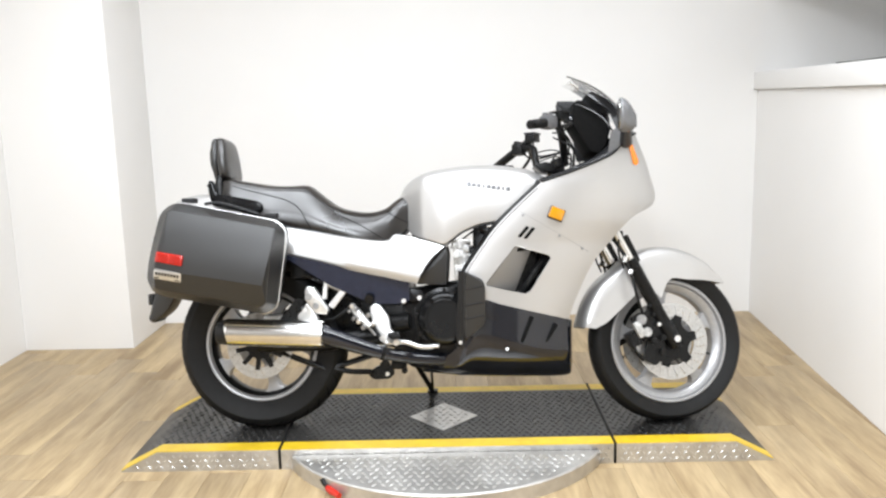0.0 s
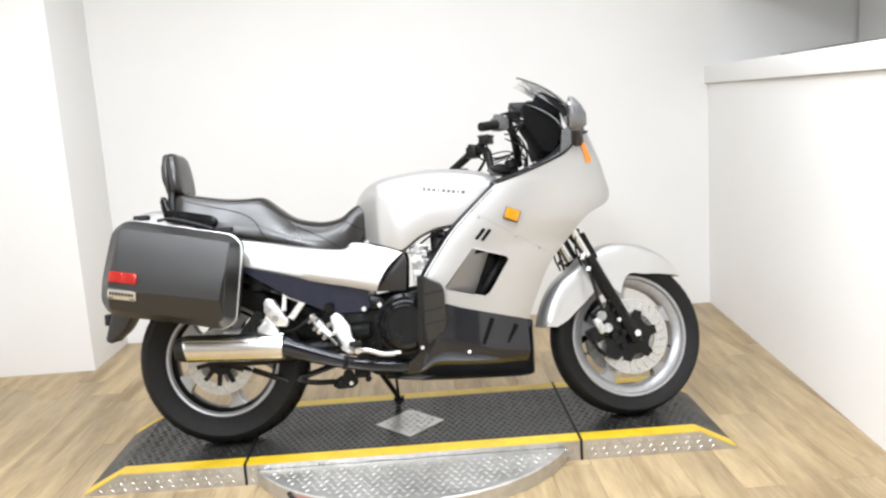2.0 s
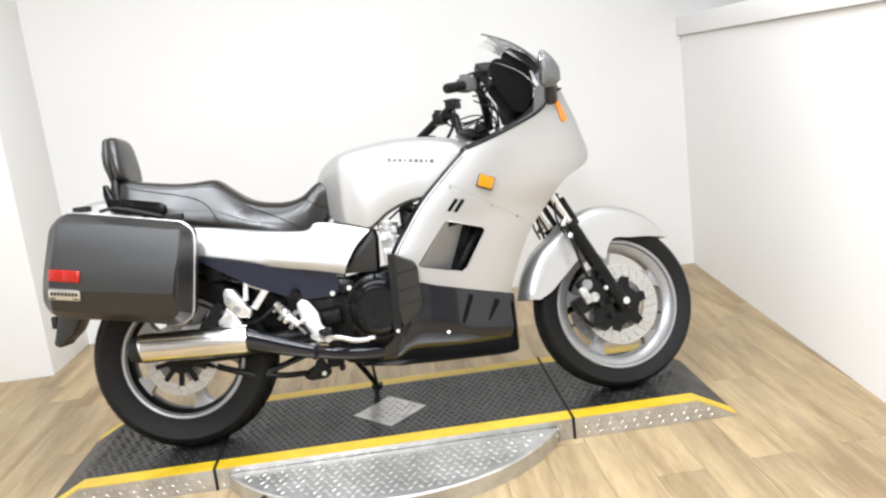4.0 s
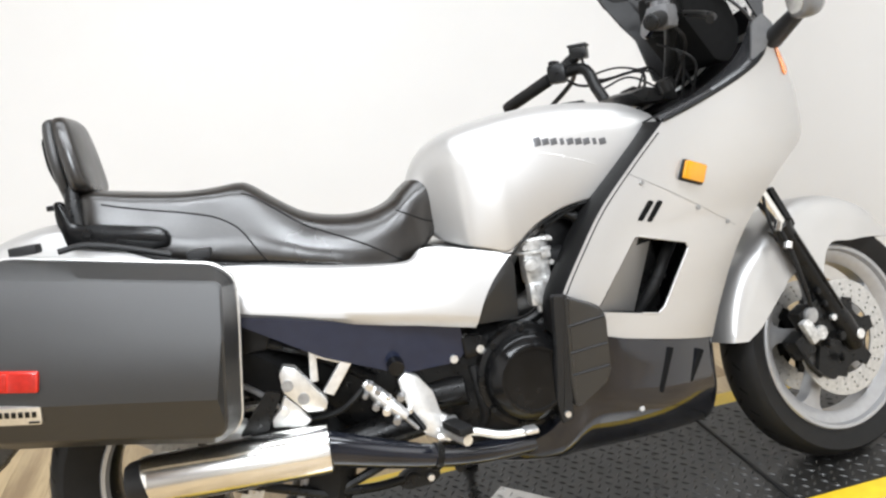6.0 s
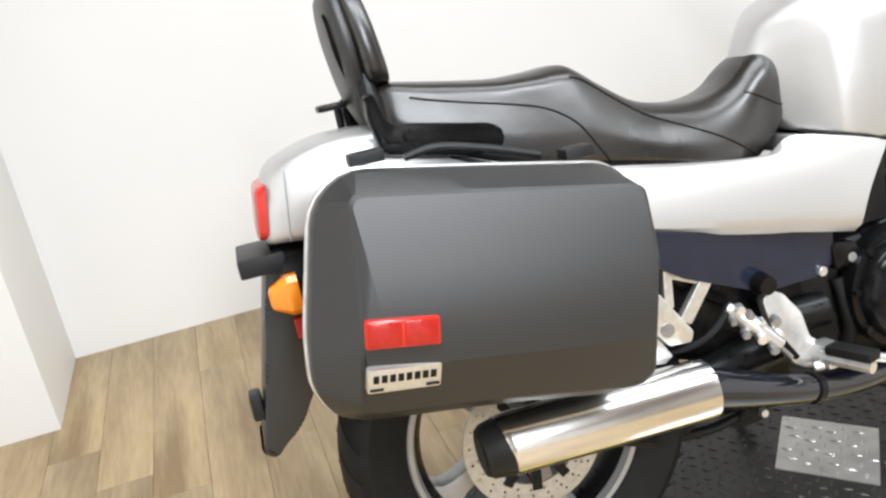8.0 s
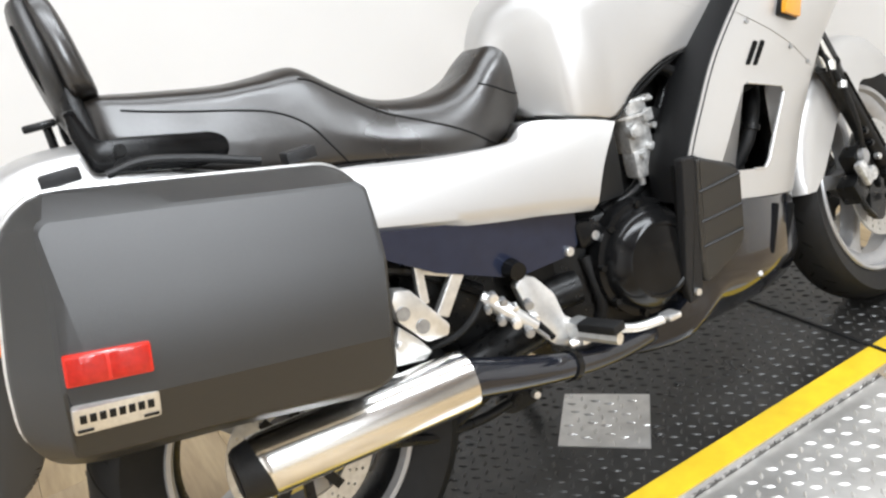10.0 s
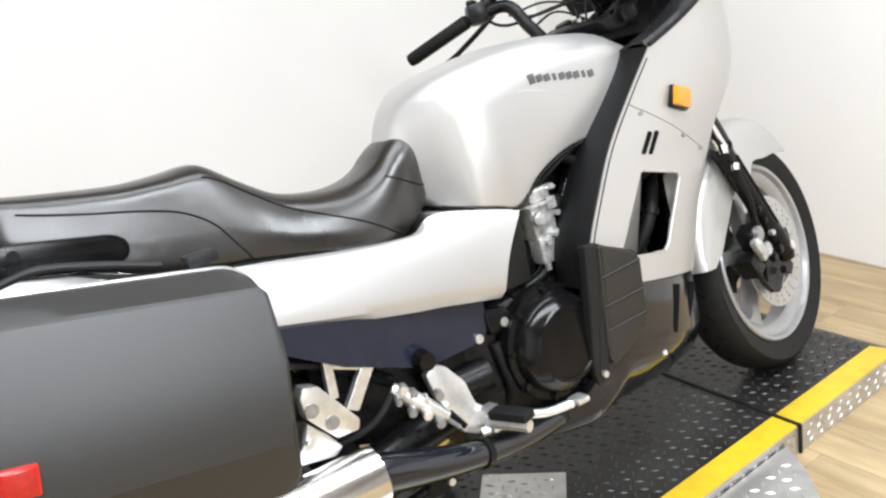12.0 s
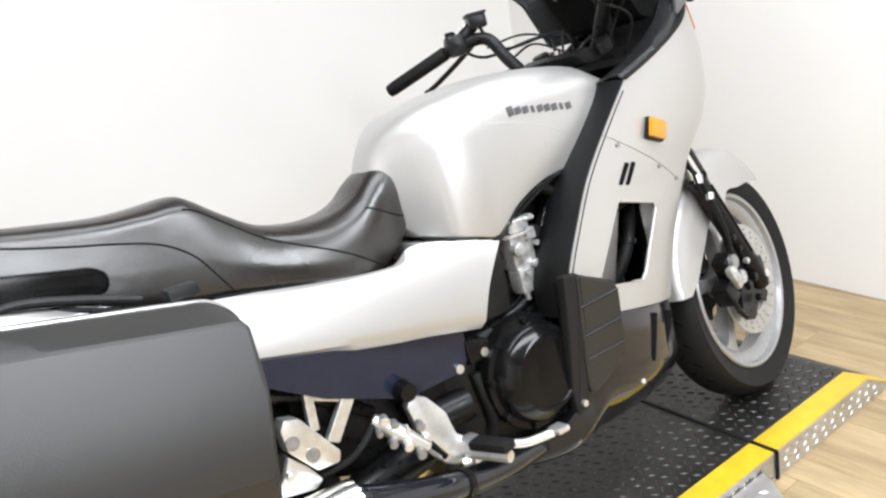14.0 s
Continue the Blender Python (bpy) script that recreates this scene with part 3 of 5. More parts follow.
# fork
for side in (-1, 1):
    v = side * 0.098
    low, mid, top = Vector((1.602, v, 0.292)), Vector((1.444, v, 0.60)), Vector((1.363, v, 0.757))
    leg = part("fork_leg", rod([low + Vector((0.008, 0, -0.024)), low, low.lerp(mid, 0.2), low.lerp(mid, 0.24), mid, mid + (top - mid) * 0.1], [0.020, 0.028, 0.028, 0.025, 0.0255, 0.030], 16), DARK, bike, "black fork slider", m=STEER)
    groove = [p + Vector((0.004, side * 0.0255, 0.002)) for p in (low.lerp(mid, 0.27), low.lerp(mid, 0.95))]
    part("slider_rib", rod(groove, 0.004, 6), DARK, leg)
    part("fork_tube", rod([mid, top], 0.0185, 16), CHROME, leg, "chromed fork tube")
    part("dust_guard", slab(rounded([(1.462, 0.60), (1.474, 0.612), (1.426, 0.712), (1.412, 0.708)], 0.004), lambda x, w: v + side * 0.014, -side * 0.028), DARK, leg)
    part("axle_cap", disc(Vector((1.604, v + side * 0.024, 0.303)), (0, 1, 0), 0.013, 0.012, 12, 0.002), ALU, leg)
    turn = Matrix.Translation((1.475, 0, 0.345)) @ Matrix.Rotation(radians(-25), 4, "Y") @ Matrix.Translation((-1.475, 0, -0.345))
    caliper = box(1.478, side * 0.088, 0.352, 0.05, 0.045, 0.105, 0.01, turn)
    box(1.50, side * 0.10, 0.385, 0.05, 0.02, 0.03, 0.006, turn, caliper)
    caliper = part("brake_caliper", caliper, DARK, leg, "black brake caliper")
    for x, w, r, mat in ((1.464, 0.38, 0.020, CASTGREY), (1.486, 0.332, 0.018, CARB), (1.515, 0.40, 0.008, COVER), (1.535, 0.36, 0.008, ALU), (1.50, 0.435, 0.009, COVER), (1.55, 0.31, 0.012, DARK), (1.51, 0.30, 0.013, DARK), (1.545, 0.255, 0.011, DARK)):
        part("piston_cover" if r > 0.015 else "caliper_bolt", disc((x, side * 0.114, w), (0, 1, 0), r, 0.016, 14, 0.003), mat, leg)
    part("caliper_bridge", box(1.455, side * 0.112, 0.352, 0.030, 0.02, 0.065, 0.006, turn), CARB, caliper, "bare aluminium bridge")
    part("pad_cover", box(1.428, side * 0.082, 0.325, 0.05, 0.05, 0.06, 0.008, turn), DARK, caliper)
    part("mounting_bracket", slab(rounded([(1.50, 0.44), (1.535, 0.41), (1.56, 0.30), (1.57, 0.24), (1.52, 0.20), (1.47, 0.23), (1.49, 0.29)], 0.012), lambda x, w: v, -side * 0.012), DARK, leg)
    part("pad_spring", rod(smooth_path([(1.43, side * 0.1, 0.30), (1.44, side * 0.104, 0.26), (1.47, side * 0.104, 0.225)]), 0.007, 8), DARK, leg)
    part("brake_hose", rod(smooth_path([(1.47, side * 0.115, 0.40), (1.445, side * 0.13, 0.47), (1.425, side * 0.128, 0.56), (1.40, side * 0.115, 0.64), (1.36, side * 0.08, 0.72)]), 0.006, 8), RUBBER, leg)
    part("hose_clip", disc((1.423, side * 0.128, 0.565), (0.4, 0, 1), 0.01, 0.016, 10), ALU, leg)
    part("hose_union", disc((1.405, side * 0.122, 0.615), (0.4, 0, 1), 0.011, 0.022, 8), CHROME, leg)
    part("cable_tie", rod(smooth_path([(1.39, side * 0.11, 0.70), (1.38, side * 0.125, 0.64), (1.40, side * 0.12, 0.58)]), 0.004, 6), RUBBER, leg)
part("fork_bridge", box(1.39, 0, 0.715, 0.05, 0.2, 0.03, 0.008), DARK, bike, m=STEER)

# engine and frame
rings = [superring(x, 0, h, lo, hi, 5, 24) for x, h, lo, hi in ((0.53, 0.08, 0.26, 0.48), (0.60, 0.12, 0.22, 0.53), (0.80, 0.13, 0.2, 0.56), (0.9, 0.13, 0.2, 0.62), (1.02, 0.14, 0.24, 0.66), (1.08, 0.11, 0.28, 0.62))]
engine = part("engine", loft(rings), DARK, bike, "black engine block")
CLUTCH = Vector((0.735, -0.163, 0.422))
cover = revolve([(0.001, -0.046), (0.066, -0.046), (0.068, -0.050), (0.074, -0.050), (0.079, -0.045), (0.092, -0.037), (0.10, -0.024), (0.104, -0.006), (0.116, -0.004), (0.116, 0.03), (0.001, 0.03)], CLUTCH, 56)
cover = part("clutch_cover", cover, COVER, engine, "round satin-black clutch cover")
for k in range(9):
    a = 2 * math.pi * k / 9 + 0.2
    part("bolt", disc(CLUTCH + Vector((0.11 * math.cos(a), -0.008, 0.11 * math.sin(a))), (0, 1, 0), 0.007, 0.012, 6), DARK, engine)
for k in range(4):
    part("cooling_fin", box(0.93, -0.136, 0.53 + 0.022 * k, 0.13, 0.02, 0.007, 0.002), DARK, engine)
carb = box(0.80, -0.105, 0.655, 0.045, 0.045, 0.07, 0.008)
disc((0.80, -0.108, 0.70), (0, 0, 1), 0.028, 0.026, 16, 0.004, carb)
disc((0.80, -0.108, 0.685), (0, 0, 1), 0.033, 0.006, 16, 0.001, carb)
box(0.797, -0.112, 0.6, 0.036, 0.036, 0.05, 0.008, None, carb)
disc((0.788, -0.132, 0.66), (0, 1, 0), 0.013, 0.02, 12, 0.003, carb)
box(0.815, -0.13, 0.68, 0.018, 0.014, 0.022, 0.003, None, carb)
disc((0.812, -0.13, 0.625), (0, 1, 0), 0.008, 0.02, 10, 0.002, carb)
rod([(0.775, -0.13, 0.71), (0.83, -0.13, 0.705)], 0.004, 6, carb)
disc((0.797, -0.112, 0.57), (0, 0, 1), 0.006, 0.02, 8, bm=carb)
bmesh.ops.scale(carb, vec=(1.3, 1.15, 1.12), verts=carb.verts, space=Matrix.Translation((-0.80, 0.105, -0.655)))
bmesh.ops.translate(carb, vec=(0.0, -0.01, 0.0), verts=carb.verts)
for x, v, w in ((0.775, -0.14, 0.70), (0.83, -0.142, 0.66), (0.79, -0.145, 0.61), (0.83, -0.14, 0.715)):
    disc((x, v, w), (0, 1, 0), 0.006, 0.018, 8, bm=carb)
part("carburettor", carb, CARB, engine, "bare cast-aluminium carburettor")
boot = rod([(0.825 + 0.012 * k, -0.105, 0.668 - 0.003 * k) for k in range(8)], [0.026 + 0.004 * (k % 2) for k in range(8)], 16)
part("intake_boot", boot, RUBBER, engine, "ribbed rubber intake boot")
part("frame_tube", rod(smooth_path([(0.70, -0.10, 0.52), (0.80, -0.11, 0.55), (0.9, -0.11, 0.70), (1.02, -0.10, 0.84)]), 0.014, 10), DARK, engine)
part("coolant_pipe", rod(smooth_path([(0.87, -0.13, 0.765), (0.905, -0.14, 0.745), (0.915, -0.14, 0.70), (0.94, -0.12, 0.66)]), 0.013, 10), DARK, engine)
part("pipe_clip", disc((0.912, -0.14, 0.725), (0.2, 0, 1), 0.015, 0.01, 12), ALU, engine)
part("ignition_cover", box(0.98, -0.05, 0.75, 0.12, 0.12, 0.14, 0.02), DARK, engine)
part("control_cable", rod(smooth_path([(0.80, -0.13, 0.715), (0.86, -0.15, 0.755), (0.96, -0.15, 0.80), (1.04, -0.1, 0.9)]), 0.004, 6), RUBBER, engine)
part("airbox", box(0.90, 0.0, 0.68, 0.11, 0.15, 0.17, 0.015), DARK, engine)
part("radiator", box(1.17, 0, 0.53, 0.03, 0.2, 0.26, 0.004), DARK, engine)
part("radiator_hose", rod(smooth_path([(1.02, -0.13, 0.50), (1.06, -0.15, 0.56), (1.10, -0.14, 0.62), (1.15, -0.1, 0.66)]), 0.014, 12), RUBBER, engine)
part("hose_clamp", disc((1.075, -0.15, 0.585), (0.5, 0, 1), 0.018, 0.012, 14), DARK, engine)
part("cylinder_head", box(0.99, 0, 0.60, 0.2, 0.25, 0.2, 0.02), DARK, engine)
part("frame_lug", slab(rounded([(0.598, 0.538), (0.648, 0.528), (0.662, 0.507), (0.64, 0.488), (0.602, 0.482)], 0.01), lambda x, w: -0.155, 0.03, bevel=0.005), COVER, engine)
part("lug_bolt", disc((0.638, -0.15, 0.50), (0, 1, 0), 0.011, 0.012, 12, 0.002), ALU, engine)
part("breather_hose", rod(smooth_path([(0.62, -0.13, 0.46), (0.625, -0.14, 0.40), (0.63, -0.13, 0.34), (0.60, -0.1, 0.28)]), 0.012, 10), RUBBER, engine)
part("starter_motor", rod([(0.52, -0.09, 0.40), (0.60, -0.11, 0.405)], 0.035, 16), DARK, engine)

# fuel tank: stations of x, half-width, lower half-width, lowest, highest
TANK = ((0.542, 0.02, 0.02, 0.80, 0.845), (0.565, 0.044, 0.043, 0.785, 0.905), (0.588, 0.062, 0.06, 0.765, 0.941), (0.61, 0.088, 0.086, 0.742, 0.960), (0.635, 0.119, 0.119, 0.731, 0.975), (0.66, 0.143, 0.144, 0.722, 0.985), (0.70, 0.157, 0.152, 0.71, 0.995), (0.735, 0.163, 0.155, 0.699, 1.0), (0.765, 0.164, 0.156, 0.716, 1.004),
        (0.80, 0.165, 0.157, 0.742, 1.007), (0.84, 0.166, 0.158, 0.761, 1.01), (0.88, 0.166, 0.159, 0.774, 1.01), (0.93, 0.166, 0.16, 0.781, 1.008), (1.0, 0.166, 0.161, 0.787, 1.0), (1.07, 0.16, 0.155, 0.81, 0.985), (1.13, 0.14, 0.14, 0.84, 0.955))
rings = []
for x, h, g, lo, hi in dense(TANK, 4):
    t = hi - lo
    rings.append(shape_ring(x, [(0.0, lo), (g - 0.008, lo), (g, lo + 0.003), (h, lo + t * 0.38), (h * 0.94, hi - t * 0.22), (h * 0.64, hi - t * 0.03), (0, hi)], t * 0.15, 4))
tank = loft(rings)
bmesh.ops.recalc_face_normals(tank, faces=tank.faces)
tank.normal_update()
tank_tree = BVHTree.FromBMesh(tank)
tank = part("fuel_tank", tank, SILVER, bike, "silver painted fuel tank", smooth=60)
arch = smooth_path([(0.61, -0.087, 0.742), (0.635, -0.12, 0.731), (0.66, -0.145, 0.722), (0.735, -0.155, 0.699), (0.765, -0.156, 0.716), (0.80, -0.157, 0.742), (0.84, -0.158, 0.761), (0.88, -0.159, 0.774), (0.93, -0.16, 0.781), (1.0, -0.161, 0.787), (1.06, -0.156, 0.805)], 5)
part("lower_edge_trim", rod([p + Vector((0, 0.001, -0.003)) for p in arch], 0.0022, 8), DARK, tank, "thin dark lower edge")
part("filler_cap", disc((0.97, 0, 0.998), (0, 0, 1), 0.045, 0.014, 32, 0.003), DARK, tank, "black fuel filler cap")
random.seed(5)
for k in range(9):
    # maker's lettering as plain bars
    x = 0.836 + k * 0.0184
    ln = 0.009 if k in (3, 7) else 0.0158
    w = 0.927 - 0.021 * (x - 0.836) / 0.14
    hit, normal = tank_tree.ray_cast(Vector((x, -0.5, w)), Vector((0, 1, 0)))[:2]
    up = Vector((0.09, 0, -1)).cross(normal).normalized()
    m = Matrix((up, -normal, up.cross(-normal))).transposed().to_4x4()
    m.translation = hit
    part("letter_bar", box(0, 0, 0, ln, 0.002, 0.0145 if k else 0.020, 0.0005, m), LETTER, tank)

crease = [tank_tree.ray_cast(Vector((x, -0.5, w)), Vector((0, 1, 0)))[0] for x, w in ((0.78, 0.915), (0.83, 0.905), (0.88, 0.89), (0.93, 0.87), (0.96, 0.856))]
part("flank_crease", rod(smooth_path([p + Vector((0, 0.0041, 0)) for p in crease]), 0.0045, 8), SILVER, tank)

# side covers and lower panels
for side in (1, -1):
    b = bmesh.new()
    tops = smooth_path([(0.06, 0.112, 0.80), (0.22, 0.120, 0.775), (0.36, 0.130, 0.76), (0.50, 0.139, 0.750), (0.56, 0.144, 0.742), (0.64, 0.152, 0.724), (0.738, 0.1545, 0.695)], 6)
    dips = smooth_path([(0.06, 0.112, 0.80), (0.22, 0.117, 0.768), (0.36, 0.12, 0.738), (0.50, 0.122, 0.715), (0.55, 0.142, 0.742), (0.64, 0.152, 0.724), (0.738, 0.1545, 0.695)], 6)
    lows = smooth_path([(0.06, 0.168, 0.69), (0.20, 0.172, 0.655), (0.33, 0.178, 0.622), (0.45, 0.184, 0.594), (0.51, 0.186, 0.582), (0.58, 0.187, 0.565), (0.632, 0.187, 0.553)], 6)
    rows = []
    for top, dip, low in zip(tops, dips, lows):
        row = []
        for j in range(13):
            s = j / 12
            q = top.lerp(low, s) + (dip - top) * max(0, 1 - s / 0.3) ** 2
            out = 0.013 * math.sin(math.pi * s) ** 0.7 - (0.012 * ((s - 0.88) / 0.12) ** 2 if s > 0.88 else 0)
            row.append(b.verts.new((q.x - 0.014 * math.sin(math.pi * s) * (len(rows) / (len(tops) - 1)) ** 4, -side * (q.y + out), q.z + 0.006 * math.sin(math.pi * s))))
        rows.append(row)
    for a, c in zip(rows, rows[1:]):
        for j in range(12):
            b.faces.new((a[j], a[j + 1], c[j + 1], c[j]))
    bmesh.ops.recalc_face_normals(b, faces=b.faces)
    bmesh.ops.solidify(b, geom=b.faces[:], thickness=0.005)
    part("side_cover", b, SILVER, bike, "silver painted side cover")
    panel = slab([(0.10, 0.684), (0.33, 0.628), (0.60, 0.57), (0.605, 0.50), (0.585, 0.478), (0.46, 0.478), (0.30, 0.55)], lambda x, w: -side * (0.142 + 0.2 * (w - 0.48)), side * 0.01)
    low_panel = part("lower_side_panel", panel, NAVY, bike, "dark blue-grey painted lower panel")
    part("panel_bolt", disc((0.577, -side * 0.147, 0.488), (0, 1, 0), 0.009, 0.014, 12, 0.002), ALU, low_panel)
    part("frame_cover", slab(rounded([(0.615, 0.55), (0.742, 0.545), (0.75, 0.66), (0.742, 0.695), (0.685, 0.64)], 0.008), lambda x, w: -side * 0.13, side * 0.03, bevel=0.003), CASEGREY, bike, "black plastic frame cover")

part("cover_bridge", box(0, 0, 0, 0.13, 0.27, 0.032, 0.008, Matrix.Translation((0.642, 0, 0.708)) @ Matrix.Rotation(radians(12), 4, "Y")), SILVER, bike)

# seat
SEAT = ((-0.155, 0.05, 0.06, 0.915, 0.965), (-0.12, 0.078, 0.105, 0.885, 0.98), (-0.05, 0.085, 0.122, 0.84, 0.968), (0.06, 0.086, 0.125, 0.80, 0.949), (0.13, 0.084, 0.122, 0.782, 0.946), (0.185, 0.078, 0.12, 0.77, 0.948), (0.212, 0.076, 0.12, 0.766, 0.938),
        (0.26, 0.077, 0.12, 0.756, 0.899), (0.32, 0.083, 0.121, 0.743, 0.858), (0.40, 0.088, 0.121, 0.722, 0.838), (0.46, 0.090, 0.113, 0.707, 0.838), (0.505, 0.090, 0.100, 0.704, 0.852),
        (0.535, 0.088, 0.091, 0.716, 0.875), (0.56, 0.084, 0.084, 0.731, 0.891), (0.581, 0.077, 0.076, 0.747, 0.897), (0.599, 0.067, 0.065, 0.765, 0.894), (0.612, 0.054, 0.052, 0.783, 0.879), (0.62, 0.036, 0.034, 0.802, 0.855))
rings = []
for x, th, bh, lo, hi in dense(SEAT, 4):
    t = hi - lo
    soft = min(1, max(0, (x - 0.1) / 0.4))
    rings.append(shape_ring(x, [(0, lo), (bh, lo), (bh, lo + 0.28 * t), (bh * 0.42 + th * 0.58, lo + 0.66 * t - 0.06 * t * soft), (th * (1.02 - 0.1 * soft), hi - t * (0.075 + 0.14 * soft)), (th * 0.6, hi - t * (0.006 + 0.035 * soft)), (0, hi)], 0.05, 5))
skin = loft(rings)
bmesh.ops.recalc_face_normals(skin, faces=skin.faces)
skin.normal_update()
seat_tree = BVHTree.FromBMesh(skin)
seat = part("seat", skin, VINYL, bike, "black vinyl two-level seat with piping", smooth=60)


def seat_side(x, up):
    """A place on the seat's right flank: up 0 at its foot, 1 at its shoulder."""
    rows = dense(SEAT, 4)
    i = min(range(len(rows) - 1), key=lambda k: 0 if rows[k][0] <= x <= rows[k + 1][0] else 1)
    f = (x - rows[i][0]) / (rows[i + 1][0] - rows[i][0])
    _, th, bh, lo, hi = [p + (q - p) * f for p, q in zip(rows[i], rows[i + 1])]
    t = hi - lo
    w = lo + t * (0.02 + 0.85 * up)
    hit, normal = seat_tree.ray_cast(Vector((x, -0.5, w)), Vector((0, 1, 0)))[:2]
    return hit + normal * 0.0004


for pts in ([(-0.09, 0.86), (0.0, 0.83), (0.07, 0.80), (0.13, 0.70), (0.175, 0.5), (0.20, 0.25), (0.222, 0.02)],
            [(0.19, 0.99), (0.225, 0.98), (0.28, 0.92), (0.35, 0.78), (0.42, 0.57), (0.465, 0.36), (0.507, 0.10)],
            [(0.515, 0.93), (0.535, 0.74), (0.56, 0.52), (0.582, 0.34), (0.60, 0.2)]):
    for side in (1, -1):
        line = rod([seat_side(q.x, q.y) for q in smooth_path([(x, up, 0) for x, up in pts], 5)], 0.0019, 6)
        if side < 0:
            bmesh.ops.transform(line, matrix=Matrix.Diagonal((1, -1, 1, 1)), verts=line.verts)
        part("piping", line, RUBBER, seat)
part("seat_base", loft([shape_ring(x, [(0, lo - 0.012), (bh + 0.003, lo - 0.012), (bh + 0.003, lo + 0.006), (0, lo + 0.006)], 0.004, 2) for x, th, bh, lo, hi in dense([r for r in SEAT if -0.13 < r[0] < 0.51], 2)]), DARK, seat)
back = []
for w, x, thick, half in dense(((0.972, -0.122, 0.014, 0.06), (0.988, -0.128, 0.023, 0.104), (1.04, -0.135, 0.024, 0.112), (1.09, -0.141, 0.023, 0.104), (1.125, -0.146, 0.020, 0.09), (1.141, -0.15, 0.011, 0.07)), 3):
    back.append([Vector((p.z, p.y, p.x)) for p in superring(w, 0.02, half, x - thick, x + thick, 4.0, 36)])
rest = part("backrest", loft(back), VINYL, bike, "black vinyl passenger backrest")
shell = []
for w, x, thick, half in dense(((0.92, -0.148, 0.012, 0.045), (0.97, -0.157, 0.019, 0.085), (1.04, -0.164, 0.022, 0.106), (1.09, -0.168, 0.022, 0.098), (1.13, -0.17, 0.018, 0.082), (1.14, -0.168, 0.010, 0.066)), 3):
    shell.append([Vector((p.z, p.y, p.x)) for p in superring(w, 0.02, half, x - thick, x + thick, 2.6, 36)])
shell = part("back_plate", loft(shell), CASEGREY, rest, "grey plastic backrest shell")
part("hinge_slot", rod(smooth_path([(-0.187, -0.04, 1.10), (-0.186, -0.052, 1.085), (-0.183, -0.056, 1.04), (-0.174, -0.046, 1.0)]), 0.004, 8), GROOVE, shell, "dark slot")
stay = rod([(-0.148, -0.055, 1.0), (-0.15, -0.075, 0.95), (-0.145, -0.085, 0.90)], [0.016, 0.017, 0.018], 10)
part("backrest_stay", stay, DARK, rest)
part("rack_knob", box(-0.2, 0.03, 0.958, 0.05, 0.05, 0.012, 0.004, None, rod([(-0.19, 0.03, 0.955), (-0.19, 0.03, 0.92)], 0.007, 8)), DARK, rest)

# grab rails
for side in (-1, 1):
    v = side * 0.145
    rail = slab(rounded([(-0.17, 0.965), (-0.155, 0.965), (-0.14, 0.915), (-0.10, 0.91), (0.02, 0.884), (0.040, 0.868), (0.034, 0.842), (-0.02, 0.838), (-0.10, 0.858), (-0.16, 0.872), (-0.172, 0.93)], 0.012), lambda x, w: v, -side * 0.028, bevel=0.007)
    rail = part("grab_rail", rail, COVER, bike, "black cast grab rail")
    part("rail_bolt", disc((-0.115, v + side * 0.004, 0.895), (0, 1, 0), 0.009, 0.01, 10, 0.002), DARK, rail)

# tail
TAIL = ((-0.348, 0.085, 0.776, 0.862), (-0.34, 0.098, 0.771, 0.885), (-0.31, 0.108, 0.769, 0.905), (-0.22, 0.122, 0.757, 0.922), (-0.10, 0.132, 0.74, 0.905), (0.04, 0.135, 0.72, 0.84), (0.12, 0.135, 0.70, 0.80))


def raked(b):
    """The tail's end leans: its foot stands further back than its top."""
    for v in b.verts:
        v.co.x -= 0.16 * (0.87 - v.co.z) * min(1, max(0, (-0.22 - v.co.x) / 0.1))
    return b


cowl = loft([shape_ring(x, [(0, lo), (h, lo), (h * 1.02, lo + 0.5 * (hi - lo)), (h * 0.86, hi - 0.016), (h * 0.6, hi - 0.003), (0, hi)], 0.02, 4) for x, h, lo, hi in dense(TAIL, 4)])
tail = part("tail_cowl", raked(cowl), SILVER, bike, "silver painted tail cowl", smooth=60)
lens = loft([superring(x, 0, h, lo, hi, 6, 28) for x, h, lo, hi in ((-0.36, 0.085, 0.784, 0.858), (-0.356, 0.095, 0.779, 0.864), (-0.343, 0.100, 0.777, 0.868))])
part("tail_light", raked(lens), RED, tail, "red tail light lens")
for side in (-1, 1):
    part("cowl_seam", raked(rod([(-0.312, side * 0.1095, 0.775), (-0.312, side * 0.1105, 0.84), (-0.312, side * 0.1025, 0.88)], 0.0012, 6)), RIM, tail)
part("number_plate_holder", box(-0.378, 0.0, 0.742, 0.075, 0.17, 0.032, 0.005), PLASTIC, tail)
part("lower_tail", loft([superring(x, 0, h, lo, hi, 4, 20) for x, h, lo, hi in ((-0.36, 0.06, 0.72, 0.765), (-0.28, 0.08, 0.66, 0.76), (-0.15, 0.1, 0.66, 0.76))]), DARK, tail)
GUARDR = [(-0.37, 0.755), (-0.395, 0.66), (-0.42, 0.56), (-0.455, 0.425), (-0.435, 0.412), (-0.38, 0.455), (-0.30, 0.58), (-0.26, 0.68), (-0.25, 0.755)]
rear_guard = part("rear_mudguard", slab(rounded(GUARDR, 0.02), lambda x, w: -0.06, 0.12, bevel=0.012), CASEGREY, bike, "dark grey plastic rear mudguard")
part("guard_reflector", box(-0.343, -0.075, 0.627, 0.018, 0.02, 0.035, 0.004), RED, rear_guard)
